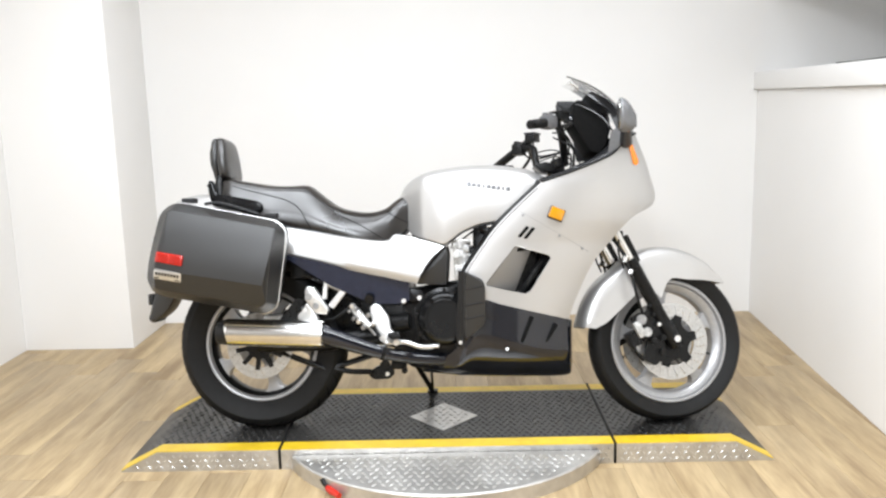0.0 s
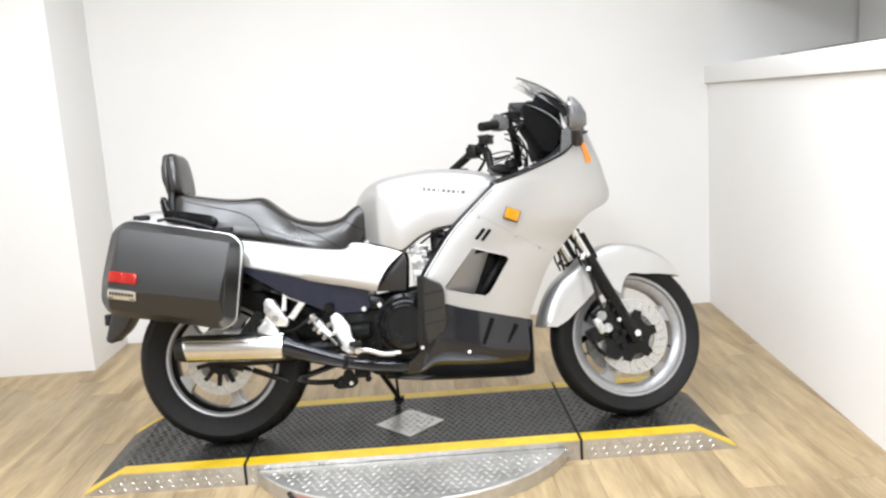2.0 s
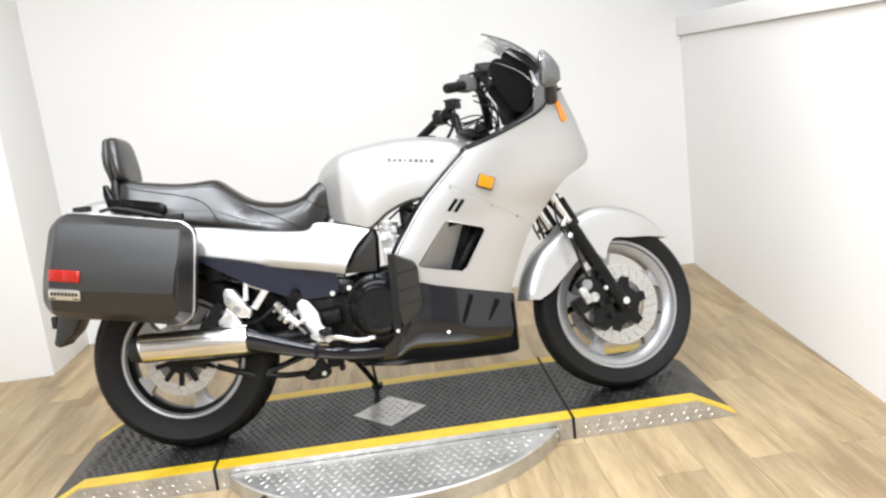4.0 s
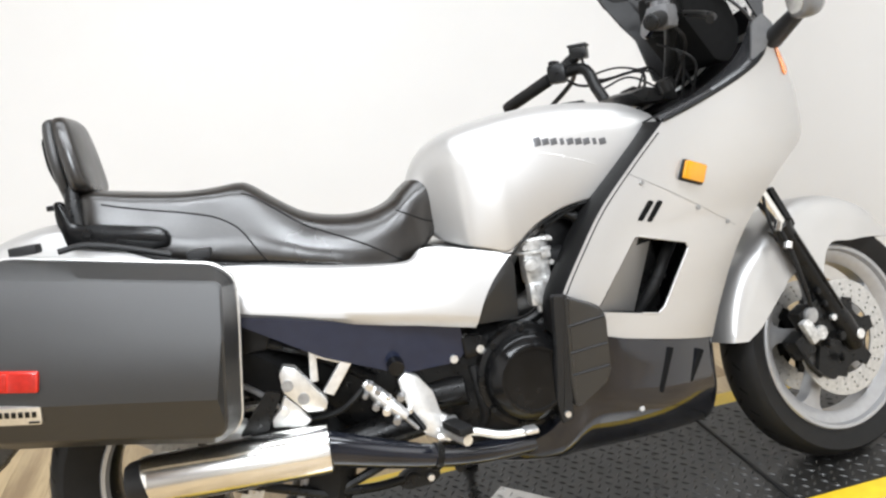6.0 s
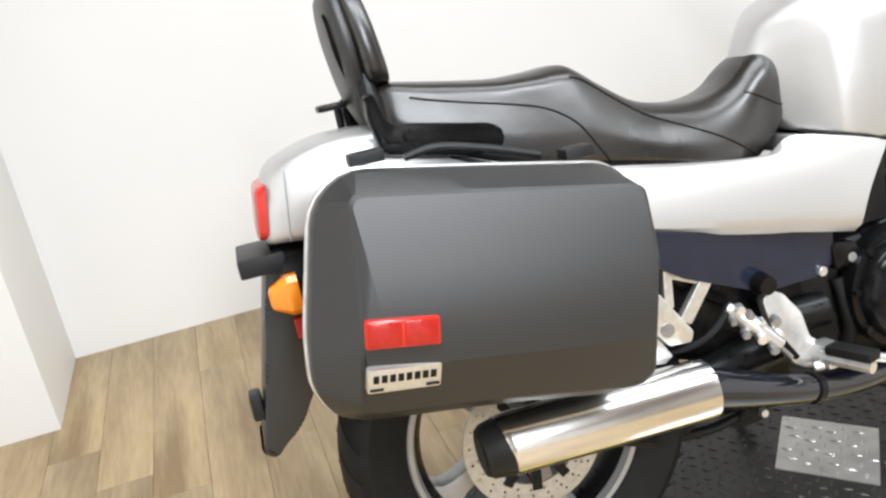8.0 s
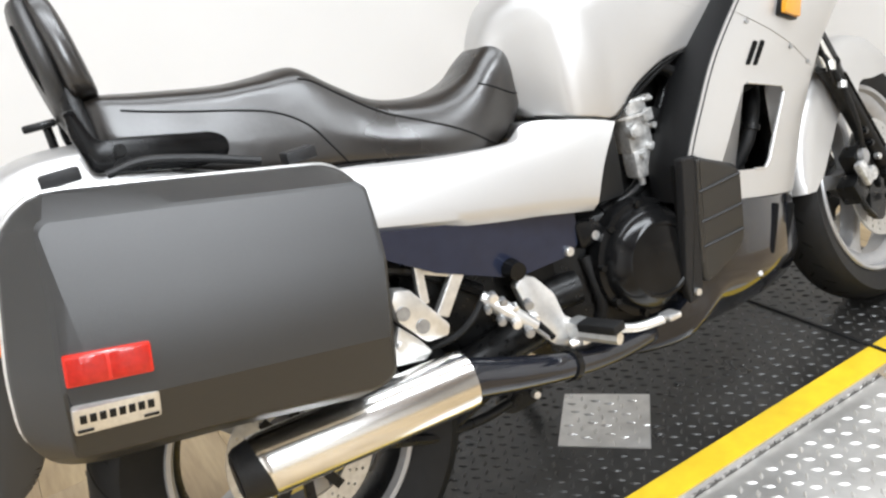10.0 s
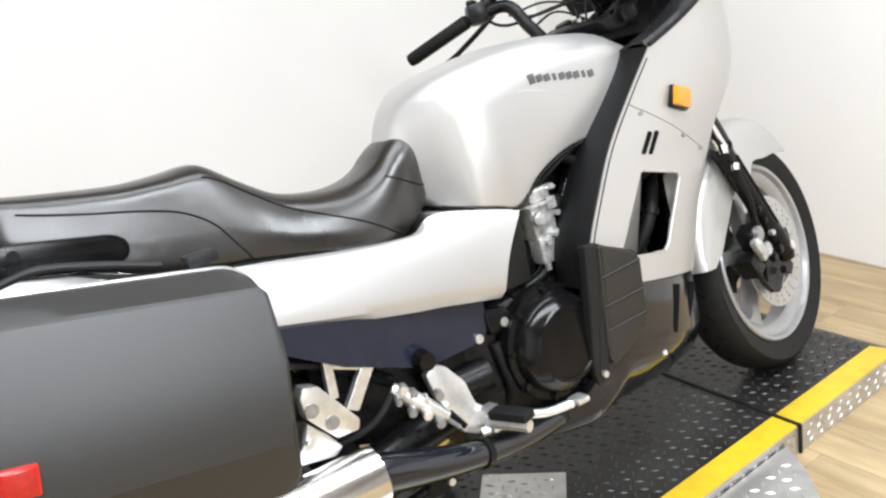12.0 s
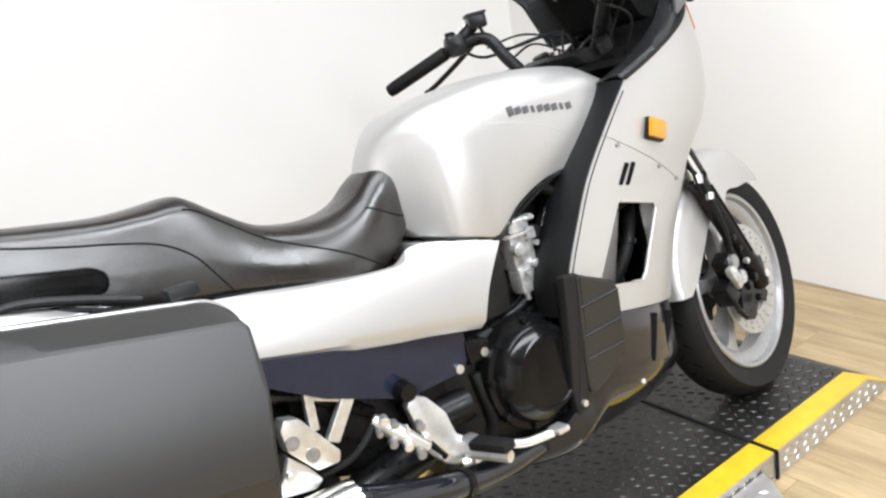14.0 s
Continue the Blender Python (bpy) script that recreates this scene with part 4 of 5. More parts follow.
part("mud_flap_block", box(-0.445, -0.03, 0.505, 0.02, 0.05, 0.045, 0.006), PLASTIC, rear_guard)
for side in (-1, 1):
    stalk = part("rear_turn_signal", rod([(-0.33, side * 0.07, 0.722), (-0.345, side * 0.135, 0.707)], [0.022, 0.024], 12), PLASTIC, bike)
    lens = loft([superring(x, side * 0.152, h, 0.701 - q, 0.701 + q, 3, 10) for x, h, q in ((-0.334, 0.024, 0.031), (-0.35, 0.024, 0.031), (-0.376, 0.014, 0.018), (-0.38, 0.008, 0.012))])
    part("lens", lens, SIGNAL, stalk, "amber lens", smooth=18)

# panniers
CASE = [(-0.245, 0.882), (-0.10, 0.852), (0.05, 0.82), (0.13, 0.803), (0.163, 0.768), (0.155, 0.69), (0.124, 0.485), (0.08, 0.458), (-0.10, 0.497), (-0.295, 0.532), (-0.335, 0.55), (-0.357, 0.595), (-0.347, 0.671), (-0.30, 0.845)]


FACE = [(-0.279, 0.888), (-0.10, 0.852), (0.05, 0.82), (0.156, 0.798), (0.166, 0.787), (0.155, 0.69), (0.124, 0.474), (0.10, 0.456), (-0.10, 0.497), (-0.322, 0.537), (-0.349, 0.546), (-0.345, 0.568), (-0.328, 0.671), (-0.291, 0.879)]


def case_ring(v, grow, r=0.03, inset=0.0, outline=CASE):
    cx, cw = -0.09, 0.668
    sx, sw = grow - inset / 0.25, grow - inset / 0.19
    return [Vector((cx + (x - cx) * sx, v, cw + (w - cw) * sw)) for x, w in rounded(outline, r, 3)]


for side in (1, -1):
    flip = Matrix.Diagonal((1, side, 1, 1))
    base = loft([case_ring(v, g) for v, g in ((-0.18, 0.88), (-0.185, 0.94), (-0.22, 0.98), (-0.276, 0.995))])
    rings = [case_ring(v, 0.995, r, d) for v, r, d in ((-0.288, 0.03, 0), (-0.308, 0.03, 0.001), (-0.316, 0.028, 0.004))]
    line = lambda x: 0.602 - 0.165 * (x + 0.08)
    bulge = lambda x, w: -0.410 - 0.045 * (x + 0.1) + (-0.04 * (w - line(x)) + 1.2 * (w - line(x)) ** 2 if w > line(x) else 0.46 * (line(x) - w))
    for r, d, sink in ((0.018, 0.031, 0.003), (0.015, 0.036, 0.0)):
        rings.append([Vector((p.x + 0.011, bulge(p.x + 0.011, p.z) + sink, p.z)) for p in case_ring(0, 0.995, r, d, FACE)])
    inner = rings[-1]
    lo_x, hi_x = min(p.x for p in inner if abs(p.z - line(p.x)) < 0.09), max(p.x for p in inner if abs(p.z - line(p.x)) < 0.09)
    crease = [Vector((min(hi_x - 0.002, max(lo_x + 0.006, p.x)), -0.40, 0)) for p in inner]
    for p in crease:
        p.z = line(p.x)
        p.y = bulge(p.x, p.z)
    for k in range(1, 7):
        row = [p.lerp(q, k / 7) for p, q in zip(inner, crease)]
        rings.append([Vector((p.x, bulge(p.x, p.z), p.z)) for p in row])
    lid = loft(rings + [crease], cap=False)
    bmesh.ops.remove_doubles(lid, verts=lid.verts, dist=1e-5)
    seam = loft([case_ring(v, g) for v, g in ((-0.274, 0.99), (-0.275, 1.006), (-0.281, 1.011), (-0.288, 1.006), (-0.289, 0.99))])
    for b in (base, lid, seam):
        bmesh.ops.transform(b, matrix=flip, verts=b.verts)
    case = part("pannier", base, CASEGREY, bike, "charcoal plastic hard pannier with a bright rim")
    lid = part("lid", lid, CASEGREY, case, smooth=12)
    for p in lid.data.polygons:
        if p.normal.z < -0.2 and abs(p.normal.y) > 0.85:
            p.use_smooth = False
    part("rim_strip", seam, ALU, case, "bright aluminium rim strip")
    for x, wd in ((-0.205, 0.05), (0.103, 0.045)):
        part("latch", box(x, -side * 0.255, 0.85 - 0.205 * (x + 0.1) + 0.014, wd, 0.04, 0.018, 0.004), PLASTIC, case, "black case latch")
    part("carrying_handle", rod(smooth_path([(-0.15, -side * 0.25, 0.872), (-0.10, -side * 0.25, 0.876), (-0.03, -side * 0.25, 0.858), (0.05, -side * 0.25, 0.83)]), 0.006, 8), PLASTIC, case)
    if side == 1:
        tilt = lambda x, w: Matrix.Translation((x, bulge(x, w) - 0.001, w)) @ Matrix.Rotation(radians(-3 if w > 0.64 else 16), 4, "X") @ Matrix.Rotation(radians(11), 4, "Y")
        red = part("reflector", box(0, 0, 0, 0.097, 0.02, 0.037, 0.004, tilt(-0.2315, 0.6735)), RED, case, "red rectangular reflector")
        for dx in (-0.0235, 0.0235):
            part("lens_panel", box(dx, -0.0092, 0, 0.043, 0.004, 0.031, 0.0015, tilt(-0.2315, 0.6735)), DEEPRED, red, "ribbed deep red lens panel")
        badge = part("badge", box(0, 0, 0, 0.099, 0.016, 0.036, 0.005, tilt(-0.2415, 0.6145)), BADGE, case, "silver badge with dark bars")
        for k in range(8):
            part("badge_bar", box(-0.038 + 0.0108 * k, -0.0085, 0.004, 0.0076, 0.002, 0.011, 0.0006, tilt(-0.2415, 0.6145)), DARK, badge)
        for x in (-0.037, 0.037):
            part("badge_slot", box(x, -0.0085, -0.0115, 0.018, 0.002, 0.0035, 0.0006, tilt(-0.2415, 0.6145)), DARK, badge)

# exhaust
for side in (-1, 1):
    v = side * 0.215
    muffler = part("silencer", rod([(-0.086, v, 0.387), (-0.084, v, 0.388), (-0.078, v, 0.388), (0.262, v, 0.374), (0.277, v, 0.373), (0.281, v, 0.373)], [0.045, 0.050, 0.051, 0.052, 0.051, 0.043], 40), CHROME, bike, "polished chrome silencer")
    part("end_cap", rod([(-0.100, v, 0.387), (-0.122, v, 0.387), (-0.127, v, 0.387), (-0.125, v, 0.387), (-0.116, v, 0.387), (-0.082, v, 0.388)], [0.024, 0.026, 0.031, 0.038, 0.044, 0.0495], 28), PLASTIC, muffler, "black end cap")
    part("header_pipe", rod(smooth_path([(0.262, v, 0.374), (0.29, v, 0.368), (0.39, v * 0.95, 0.332), (0.497, v * 0.88, 0.297), (0.60, v * 0.78, 0.274), (0.70, v * 0.66, 0.262), (0.78, v * 0.55, 0.258)]), [max(0.0245, 0.043 - 0.018 * k / 18) for k in range(37)], 20), BLACKGLOSS, muffler, "black exhaust pipe")
    part("clamp", rod([(0.492, v * 0.885, 0.2985), (0.505, v * 0.872, 0.2945)], 0.029, 20), DARK, muffler)
    part("silencer_bracket", slab(rounded([(0.10, 0.425), (0.16, 0.425), (0.20, 0.50), (0.17, 0.51)], 0.008), lambda x, w: side * 0.165, side * 0.012), DARK, muffler)
part("swing_arm", rod([(0.0, -0.10, 0.325), (0.25, -0.11, 0.33), (0.50, -0.10, 0.36)], [0.03, 0.034, 0.04], 12), DARK, bike)
part("drive_shaft", rod([(0.0, 0.12, 0.325), (0.25, 0.12, 0.33), (0.50, 0.11, 0.36)], [0.06, 0.045, 0.045], 12), DARK, bike)
part("torque_rod", rod([(0.06, -0.085, 0.30), (0.26, -0.06, 0.215), (0.44, -0.05, 0.27)], 0.012, 8), DARK, bike)
part("rear_caliper", box(0.07, -0.10, 0.41, 0.09, 0.05, 0.06, 0.012), ALU, bike, "silver rear brake caliper")
part("shock_absorber", rod([(0.36, -0.05, 0.40), (0.30, -0.05, 0.62)], 0.035, 14), DARK, bike)
part("underbody", loft([superring(x, 0, h, lo, hi, 4, 20) for x, h, lo, hi in ((-0.15, 0.09, 0.70, 0.80), (0.1, 0.1, 0.60, 0.76), (0.3, 0.1, 0.58, 0.72), (0.45, 0.1, 0.46, 0.70), (0.6, 0.1, 0.40, 0.68))]), DARK, bike)
part("frame_casting", loft([superring(x, 0, h, lo, hi, 4, 20) for x, h, lo, hi in ((0.27, 0.05, 0.40, 0.60), (0.32, 0.09, 0.36, 0.60), (0.45, 0.1, 0.31, 0.58), (0.6, 0.1, 0.28, 0.52))]), DARK, bike)
part("battery_box", box(0.19, -0.05, 0.62, 0.12, 0.1, 0.08, 0.01), PLASTIC, bike)
part("hugger_arm", rod([(0.19, -0.13, 0.60), (0.28, -0.12, 0.56), (0.40, -0.10, 0.47)], 0.012, 8), DARK, bike)
pivot = slab(rounded([(0.42, 0.20), (0.46, 0.222), (0.515, 0.222), (0.522, 0.185), (0.50, 0.168), (0.44, 0.166), (0.418, 0.18)], 0.01), lambda x, w: -0.02, 0.03, bevel=0.004)
disc((0.455, -0.022, 0.192), (0, 1, 0), 0.016, 0.016, 14, 0.003, pivot)
disc((0.485, -0.02, 0.225), (0, 1, 0), 0.02, 0.03, 12, 0.003, pivot)
box(0.54, -0.01, 0.225, 0.06, 0.05, 0.035, 0.006, None, pivot)
disc((0.565, -0.04, 0.205), (0, 1, 0), 0.012, 0.03, 10, 0.003, pivot)
foot = part("stand_pivot", pivot, DARK, bike, "black main stand pivot")
part("pivot_bolt", disc((0.495, -0.03, 0.19), (0, 1, 0), 0.008, 0.014, 10), ALU, foot)
part("main_stand_leg", rod(smooth_path([(0.43, -0.03, 0.2), (0.36, -0.05, 0.205), (0.28, -0.06, 0.22), (0.20, -0.05, 0.245)]), 0.011, 10), DARK, bike)
side_stand = part("side_stand", rod([(0.605, 0.10, 0.20), (0.628, 0.22, 0.126), (0.648, 0.345, 0.055)], [0.013, 0.011, 0.011], 10), DARK, bike, "black side stand, folded out")
part("stand_spring", rod([(0.66, 0.12, 0.185), (0.652, 0.325, 0.07)], 0.006, 8), DARK, side_stand)
part("stand_foot", box(0, 0, 0, 0.045, 0.04, 0.01, 0.003, Matrix.Translation((0.65, 0.36, 0.0475)) @ Matrix.Rotation(radians(9.34), 4, "X")), DARK, side_stand)

# passenger footrest
strut = slab(rounded([(0.270, 0.575), (0.286, 0.572), (0.280, 0.50), (0.262, 0.50)], 0.004), lambda x, w: -0.145, 0.016, bevel=0.003)
hanger = part("passenger_footrest_bracket", strut, ALU, bike, "bare cast-aluminium bracket")
part("bracket_leg", slab(rounded([(0.338, 0.542), (0.358, 0.528), (0.306, 0.462), (0.284, 0.475)], 0.004), lambda x, w: -0.148, 0.016, bevel=0.003), ALU, hanger)
part("bracket_leg", slab(rounded([(0.270, 0.575), (0.352, 0.538), (0.346, 0.522), (0.272, 0.556)], 0.004), lambda x, w: -0.143, 0.014, bevel=0.003), ALU, hanger)
block = slab(rounded([(0.202, 0.538), (0.212, 0.554), (0.238, 0.546), (0.292, 0.462), (0.285, 0.444), (0.244, 0.448), (0.204, 0.50)], 0.005), lambda x, w: -0.178, 0.034, bevel=0.0025)
block = part("folded_footrest", block, ALU, hanger, "folded aluminium footrest")
for x, w in ((0.215, 0.512), (0.243, 0.478)):
    part("recess", disc((x, -0.179, w), (0, 1, 0), 0.0125, 0.004, 18), CASTGREY, block)
mount = slab(rounded([(0.205, 0.49), (0.235, 0.455), (0.252, 0.425), (0.235, 0.415), (0.17, 0.428), (0.172, 0.445), (0.19, 0.46)], 0.004), lambda x, w: -0.168, 0.03, bevel=0.0025)
disc((0.198, -0.172, 0.458), (0, 1, 0), 0.008, 0.012, 10, 0.002, mount)
part("footrest_mount", mount, ALU, hanger)

# rider's footrest, brake pedal and master cylinder
HANG = [(0.446, 0.468), (0.466, 0.482), (0.49, 0.47), (0.519, 0.428), (0.527, 0.38), (0.55, 0.362), (0.548, 0.33), (0.515, 0.322), (0.486, 0.338), (0.462, 0.388), (0.452, 0.43)]
plate = part("footrest_hanger", slab(rounded(HANG, 0.006), lambda x, w: -0.15 - 0.1 * (0.5 - w), 0.022, bevel=0.004), ALU, bike, "bare cast-aluminium footrest hanger")
part("hanger_mount", rod([(0.447, -0.15, 0.503), (0.447, -0.176, 0.500)], [0.02, 0.017], 14), COVER, plate)
part("footrest_base", box(0.54, -0.185, 0.35, 0.036, 0.05, 0.042, 0.006), ALU, plate)
part("footrest", rod([(0.528, -0.19, 0.352), (0.545, -0.24, 0.348), (0.558, -0.275, 0.345)], [0.016, 0.013, 0.012], 8), ALU, plate)
part("footrest_rubber", box(0, 0, 0, 0.034, 0.085, 0.018, 0.005, Matrix.Translation((0.546, -0.242, 0.367)) @ Matrix.Rotation(radians(16), 4, "Z")), RUBBER, plate, "black rubber footrest pad")
part("brake_pedal", rod(smooth_path([(0.51, -0.185, 0.332), (0.58, -0.205, 0.338), (0.64, -0.22, 0.322), (0.69, -0.235, 0.322)]), 0.009, 10), ALU, plate, "bare aluminium brake pedal")
part("pedal_tip", box(0.70, -0.243, 0.327, 0.03, 0.035, 0.012, 0.005), ALU, plate)
part("master_cylinder", rod([(0.375, -0.15, 0.475), (0.40, -0.165, 0.448), (0.43, -0.18, 0.415), (0.45, -0.185, 0.395)], [0.012, 0.017, 0.015, 0.011], 12), ALU, plate, "silver rear brake master cylinder")
for k, (x, v, w, r) in enumerate(((0.39, -0.175, 0.428, 0.008), (0.41, -0.19, 0.418, 0.009), (0.428, -0.195, 0.395, 0.009), (0.385, -0.175, 0.475, 0.009), (0.445, -0.185, 0.44, 0.009), (0.46, -0.17, 0.405, 0.008), (0.40, -0.18, 0.462, 0.007), (0.418, -0.185, 0.445, 0.006), (0.372, -0.17, 0.455, 0.006))):
    part("fitting", disc((x, v, w), (0.3, 1, 0.2), r, 0.02, 8, 0.002), ALU if k % 2 else CASTGREY, plate)
part("push_rod", rod([(0.44, -0.185, 0.40), (0.47, -0.18, 0.362)], 0.005, 8), CASTGREY, plate)
part("brake_hose", rod(smooth_path([(0.375, -0.155, 0.472), (0.34, -0.16, 0.445), (0.30, -0.15, 0.425), (0.22, -0.13, 0.42)]), 0.0065, 8), RUBBER, plate)
part("switch_rod", rod([(0.46, -0.165, 0.40), (0.485, -0.175, 0.355)], 0.006, 8), DARK, plate)

# belly pan: x, half-width, lowest, highest
BELLY = ((0.635, 0.04, 0.192, 0.225), (0.69, 0.12, 0.19, 0.25), (0.75, 0.18, 0.184, 0.285), (0.79, 0.215, 0.180, 0.335), (0.83, 0.238, 0.178, 0.44), (0.87, 0.242, 0.176, 0.494), (0.95, 0.232, 0.174, 0.473), (1.03, 0.21, 0.172, 0.450), (1.10, 0.178, 0.171, 0.431), (1.17, 0.135, 0.171, 0.412), (1.205, 0.11, 0.174, 0.404), (1.222, 0.07, 0.18, 0.395))
rings = []
for x, h, lo, hi in dense(BELLY, 3):
    ring = [Vector((x, -h * a, lo + (hi - lo) * b)) for a, b in ((0.12, 0), (0.36, 0.05), (0.62, 0.17), (0.80, 0.3), (0.92, 0.42), (0.955, 0.5), (0.95, 0.62), (0.97, 0.8), (0.985, 1.0))]
    ring += [Vector((x, -q.y, q.z)) for q in reversed(ring)]
    rings.append(ring)
belly = part("belly_pan", loft(rings), BLACKGLOSS, bike, "gloss-black belly pan")
for x0, w0, x1, w1 in ((1.06, 0.425, 1.02, 0.33), (1.155, 0.39, 1.105, 0.315)):
    h0, h1 = 0.2 - 0.5 * (x0 - 1.05), 0.205 - 0.5 * (x1 - 1.02)
    for side in (-1, 1):
        part("vent_slot", rod([(x0, side * (h0 - 0.002), w0), ((x0 + x1) / 2, side * ((h0 + h1) / 2 - 0.004), (w0 + w1) / 2), (x1, side * (h1 - 0.008), w1)], 0.009, 8), GROOVE, belly, "dark vent slot")

# crash guard on the flank
for side in (-1, 1):
    GUARDP = [(0.812, 0.598), (0.82, 0.598), (0.878, 0.57), (0.888, 0.545), (0.888, 0.425), (0.878, 0.40), (0.822, 0.35), (0.81, 0.352), (0.806, 0.40), (0.808, 0.50)]
    gv = lambda x, w: side * (0.263 + 0.42 * (x - 0.807) - 0.13 * (0.597 - w))
    g = part("flank_guard", slab(rounded(GUARDP, 0.01), gv, -side * 0.05, bevel=0.006), CASEGREY, bike, "black plastic flank guard with ribs")
    part("guard_frame", slab(rounded([(0.79, 0.604), (0.818, 0.602), (0.814, 0.50), (0.808, 0.36), (0.806, 0.322), (0.782, 0.312), (0.776, 0.36), (0.786, 0.50)], 0.005), lambda x, w: gv(x, w) - side * 0.004, -side * 0.022, bevel=0.004), PLASTIC, g, "black plastic frame edge")
    part("guard_backing", slab([(0.79, 0.59), (0.86, 0.56), (0.86, 0.40), (0.79, 0.34)], lambda x, w: gv(x, w) - side * 0.03, -side * 0.006), GROOVE, g)
    for w in (0.545, 0.485, 0.435):
        part("rib", rod([(0.812, gv(0.812, w - 0.012), w - 0.012), (0.885, gv(0.885, w + 0.004), w + 0.004)], 0.0032, 6), PLASTIC, g)
    part("guard_screw", disc((0.793, gv(0.793, 0.335), 0.335), (0, 1, 0), 0.007, 0.008, 10), ALU, g)


# fairing
def between(table, w):
    if w <= table[0][0]:
        return table[0][1]
    for (a, p), (b, q) in zip(table, table[1:]):
        if w <= b:
            return p + (q - p) * (w - a) / (b - a)
    return table[-1][1]


NOSE = ((0.40, 1.285), (0.55, 1.36), (0.70, 1.462), (0.78, 1.535), (0.85, 1.562), (0.95, 1.549), (1.03, 1.526), (1.12, 1.49))
BACK = ((0.51, 0.80), (0.603, 0.818), (0.68, 0.87), (0.763, 0.933), (0.85, 1.022), (0.925, 1.106))


def fair_v(x, w):
    """Half-width of the fairing at a place of its side view."""
    half = 0.242 - 0.032 * max(0, min(1, (w - 0.6) / 0.35))
    start, nose = between(BACK, w), between(NOSE, w)
    t = max(0.0, min(1.0, (x - start) / (nose - start)))
    p = 1.7 + 0.9 * max(0, min(1, (w - 0.7) / 0.3))
    return half * (1 - t ** p) ** 0.58


REAREDGE = [(0.80, 0.512), (0.803, 0.56), (0.818, 0.603), (0.87, 0.68), (0.933, 0.763), (1.022, 0.85), (1.106, 0.925)]
LOWEDGE = [(0.80, 0.512), (0.9, 0.487), (1.0, 0.460), (1.1, 0.433), (1.207, 0.404)]
FRONTEDGE = [(1.207, 0.404), (1.222, 0.45), (1.248, 0.51), (1.30, 0.615), (1.38, 0.708), (1.455, 0.787), (1.562, 0.85), (1.549, 0.95), (1.526, 1.03), (1.49, 1.115)]
TOPEDGE = [(1.106, 0.925), (1.2, 0.954), (1.319, 0.998), (1.383, 1.031), (1.437, 1.085), (1.49, 1.115)]
OPENING = [(1.01, 0.69), (1.13, 0.654), (1.138, 0.64), (1.06, 0.52), (1.04, 0.508), (0.895, 0.545), (0.893, 0.555), (1.0, 0.688)]


def along(points, t, n=8):
    q = smooth_path([(a, b, 0) for a, b in points], n)
    f = t * (len(q) - 1)
    i = min(int(f), len(q) - 2)
    return q[i].lerp(q[i + 1], f - i)


def fairing_patch(u, s):
    """A patch over the four edges; u from the rear edge to the front edge, s upward."""
    rear, fr, low, top = along(REAREDGE, s), along(FRONTEDGE, s), along(LOWEDGE, u), along(TOPEDGE, u)
    c00, c10, c01, c11 = along(REAREDGE, 0), along(FRONTEDGE, 0), along(REAREDGE, 1), along(FRONTEDGE, 1)
    return (1 - s) * low + s * top + (1 - u) * rear + u * fr - ((1 - u) * (1 - s) * c00 + u * (1 - s) * c10 + (1 - u) * s * c01 + u * s * c11)


def cut_out(b, polygon):
    """Cut a hole of that side view through a shell."""
    cx, cw = sum(p[0] for p in polygon) / len(polygon), sum(p[1] for p in polygon) / len(polygon)
    normals = []
    for (x0, w0), (x1, w1) in zip(polygon, polygon[1:] + polygon[:1]):
        nrm = Vector((w1 - w0, 0, x0 - x1)).normalized()
        if nrm.dot(Vector((x0 - cx, 0, w0 - cw))) < 0:
            nrm = -nrm
        normals.append((Vector((x0, 0, w0)), nrm))
        near = [f for f in b.faces if (Vector((f.calc_center_median().x - cx, f.calc_center_median().z - cw))).length < 0.22]
        geom = {*near, *(e for f in near for e in f.edges), *(v for f in near for v in f.verts)}
        bmesh.ops.bisect_plane(b, geom=list(geom), plane_co=(x0, 0, w0), plane_no=nrm)
    hole = [f for f in b.faces if all((f.calc_center_median() - p).dot(n) < 0 for p, n in normals)]
    bmesh.ops.delete(b, geom=hole, context="FACES")


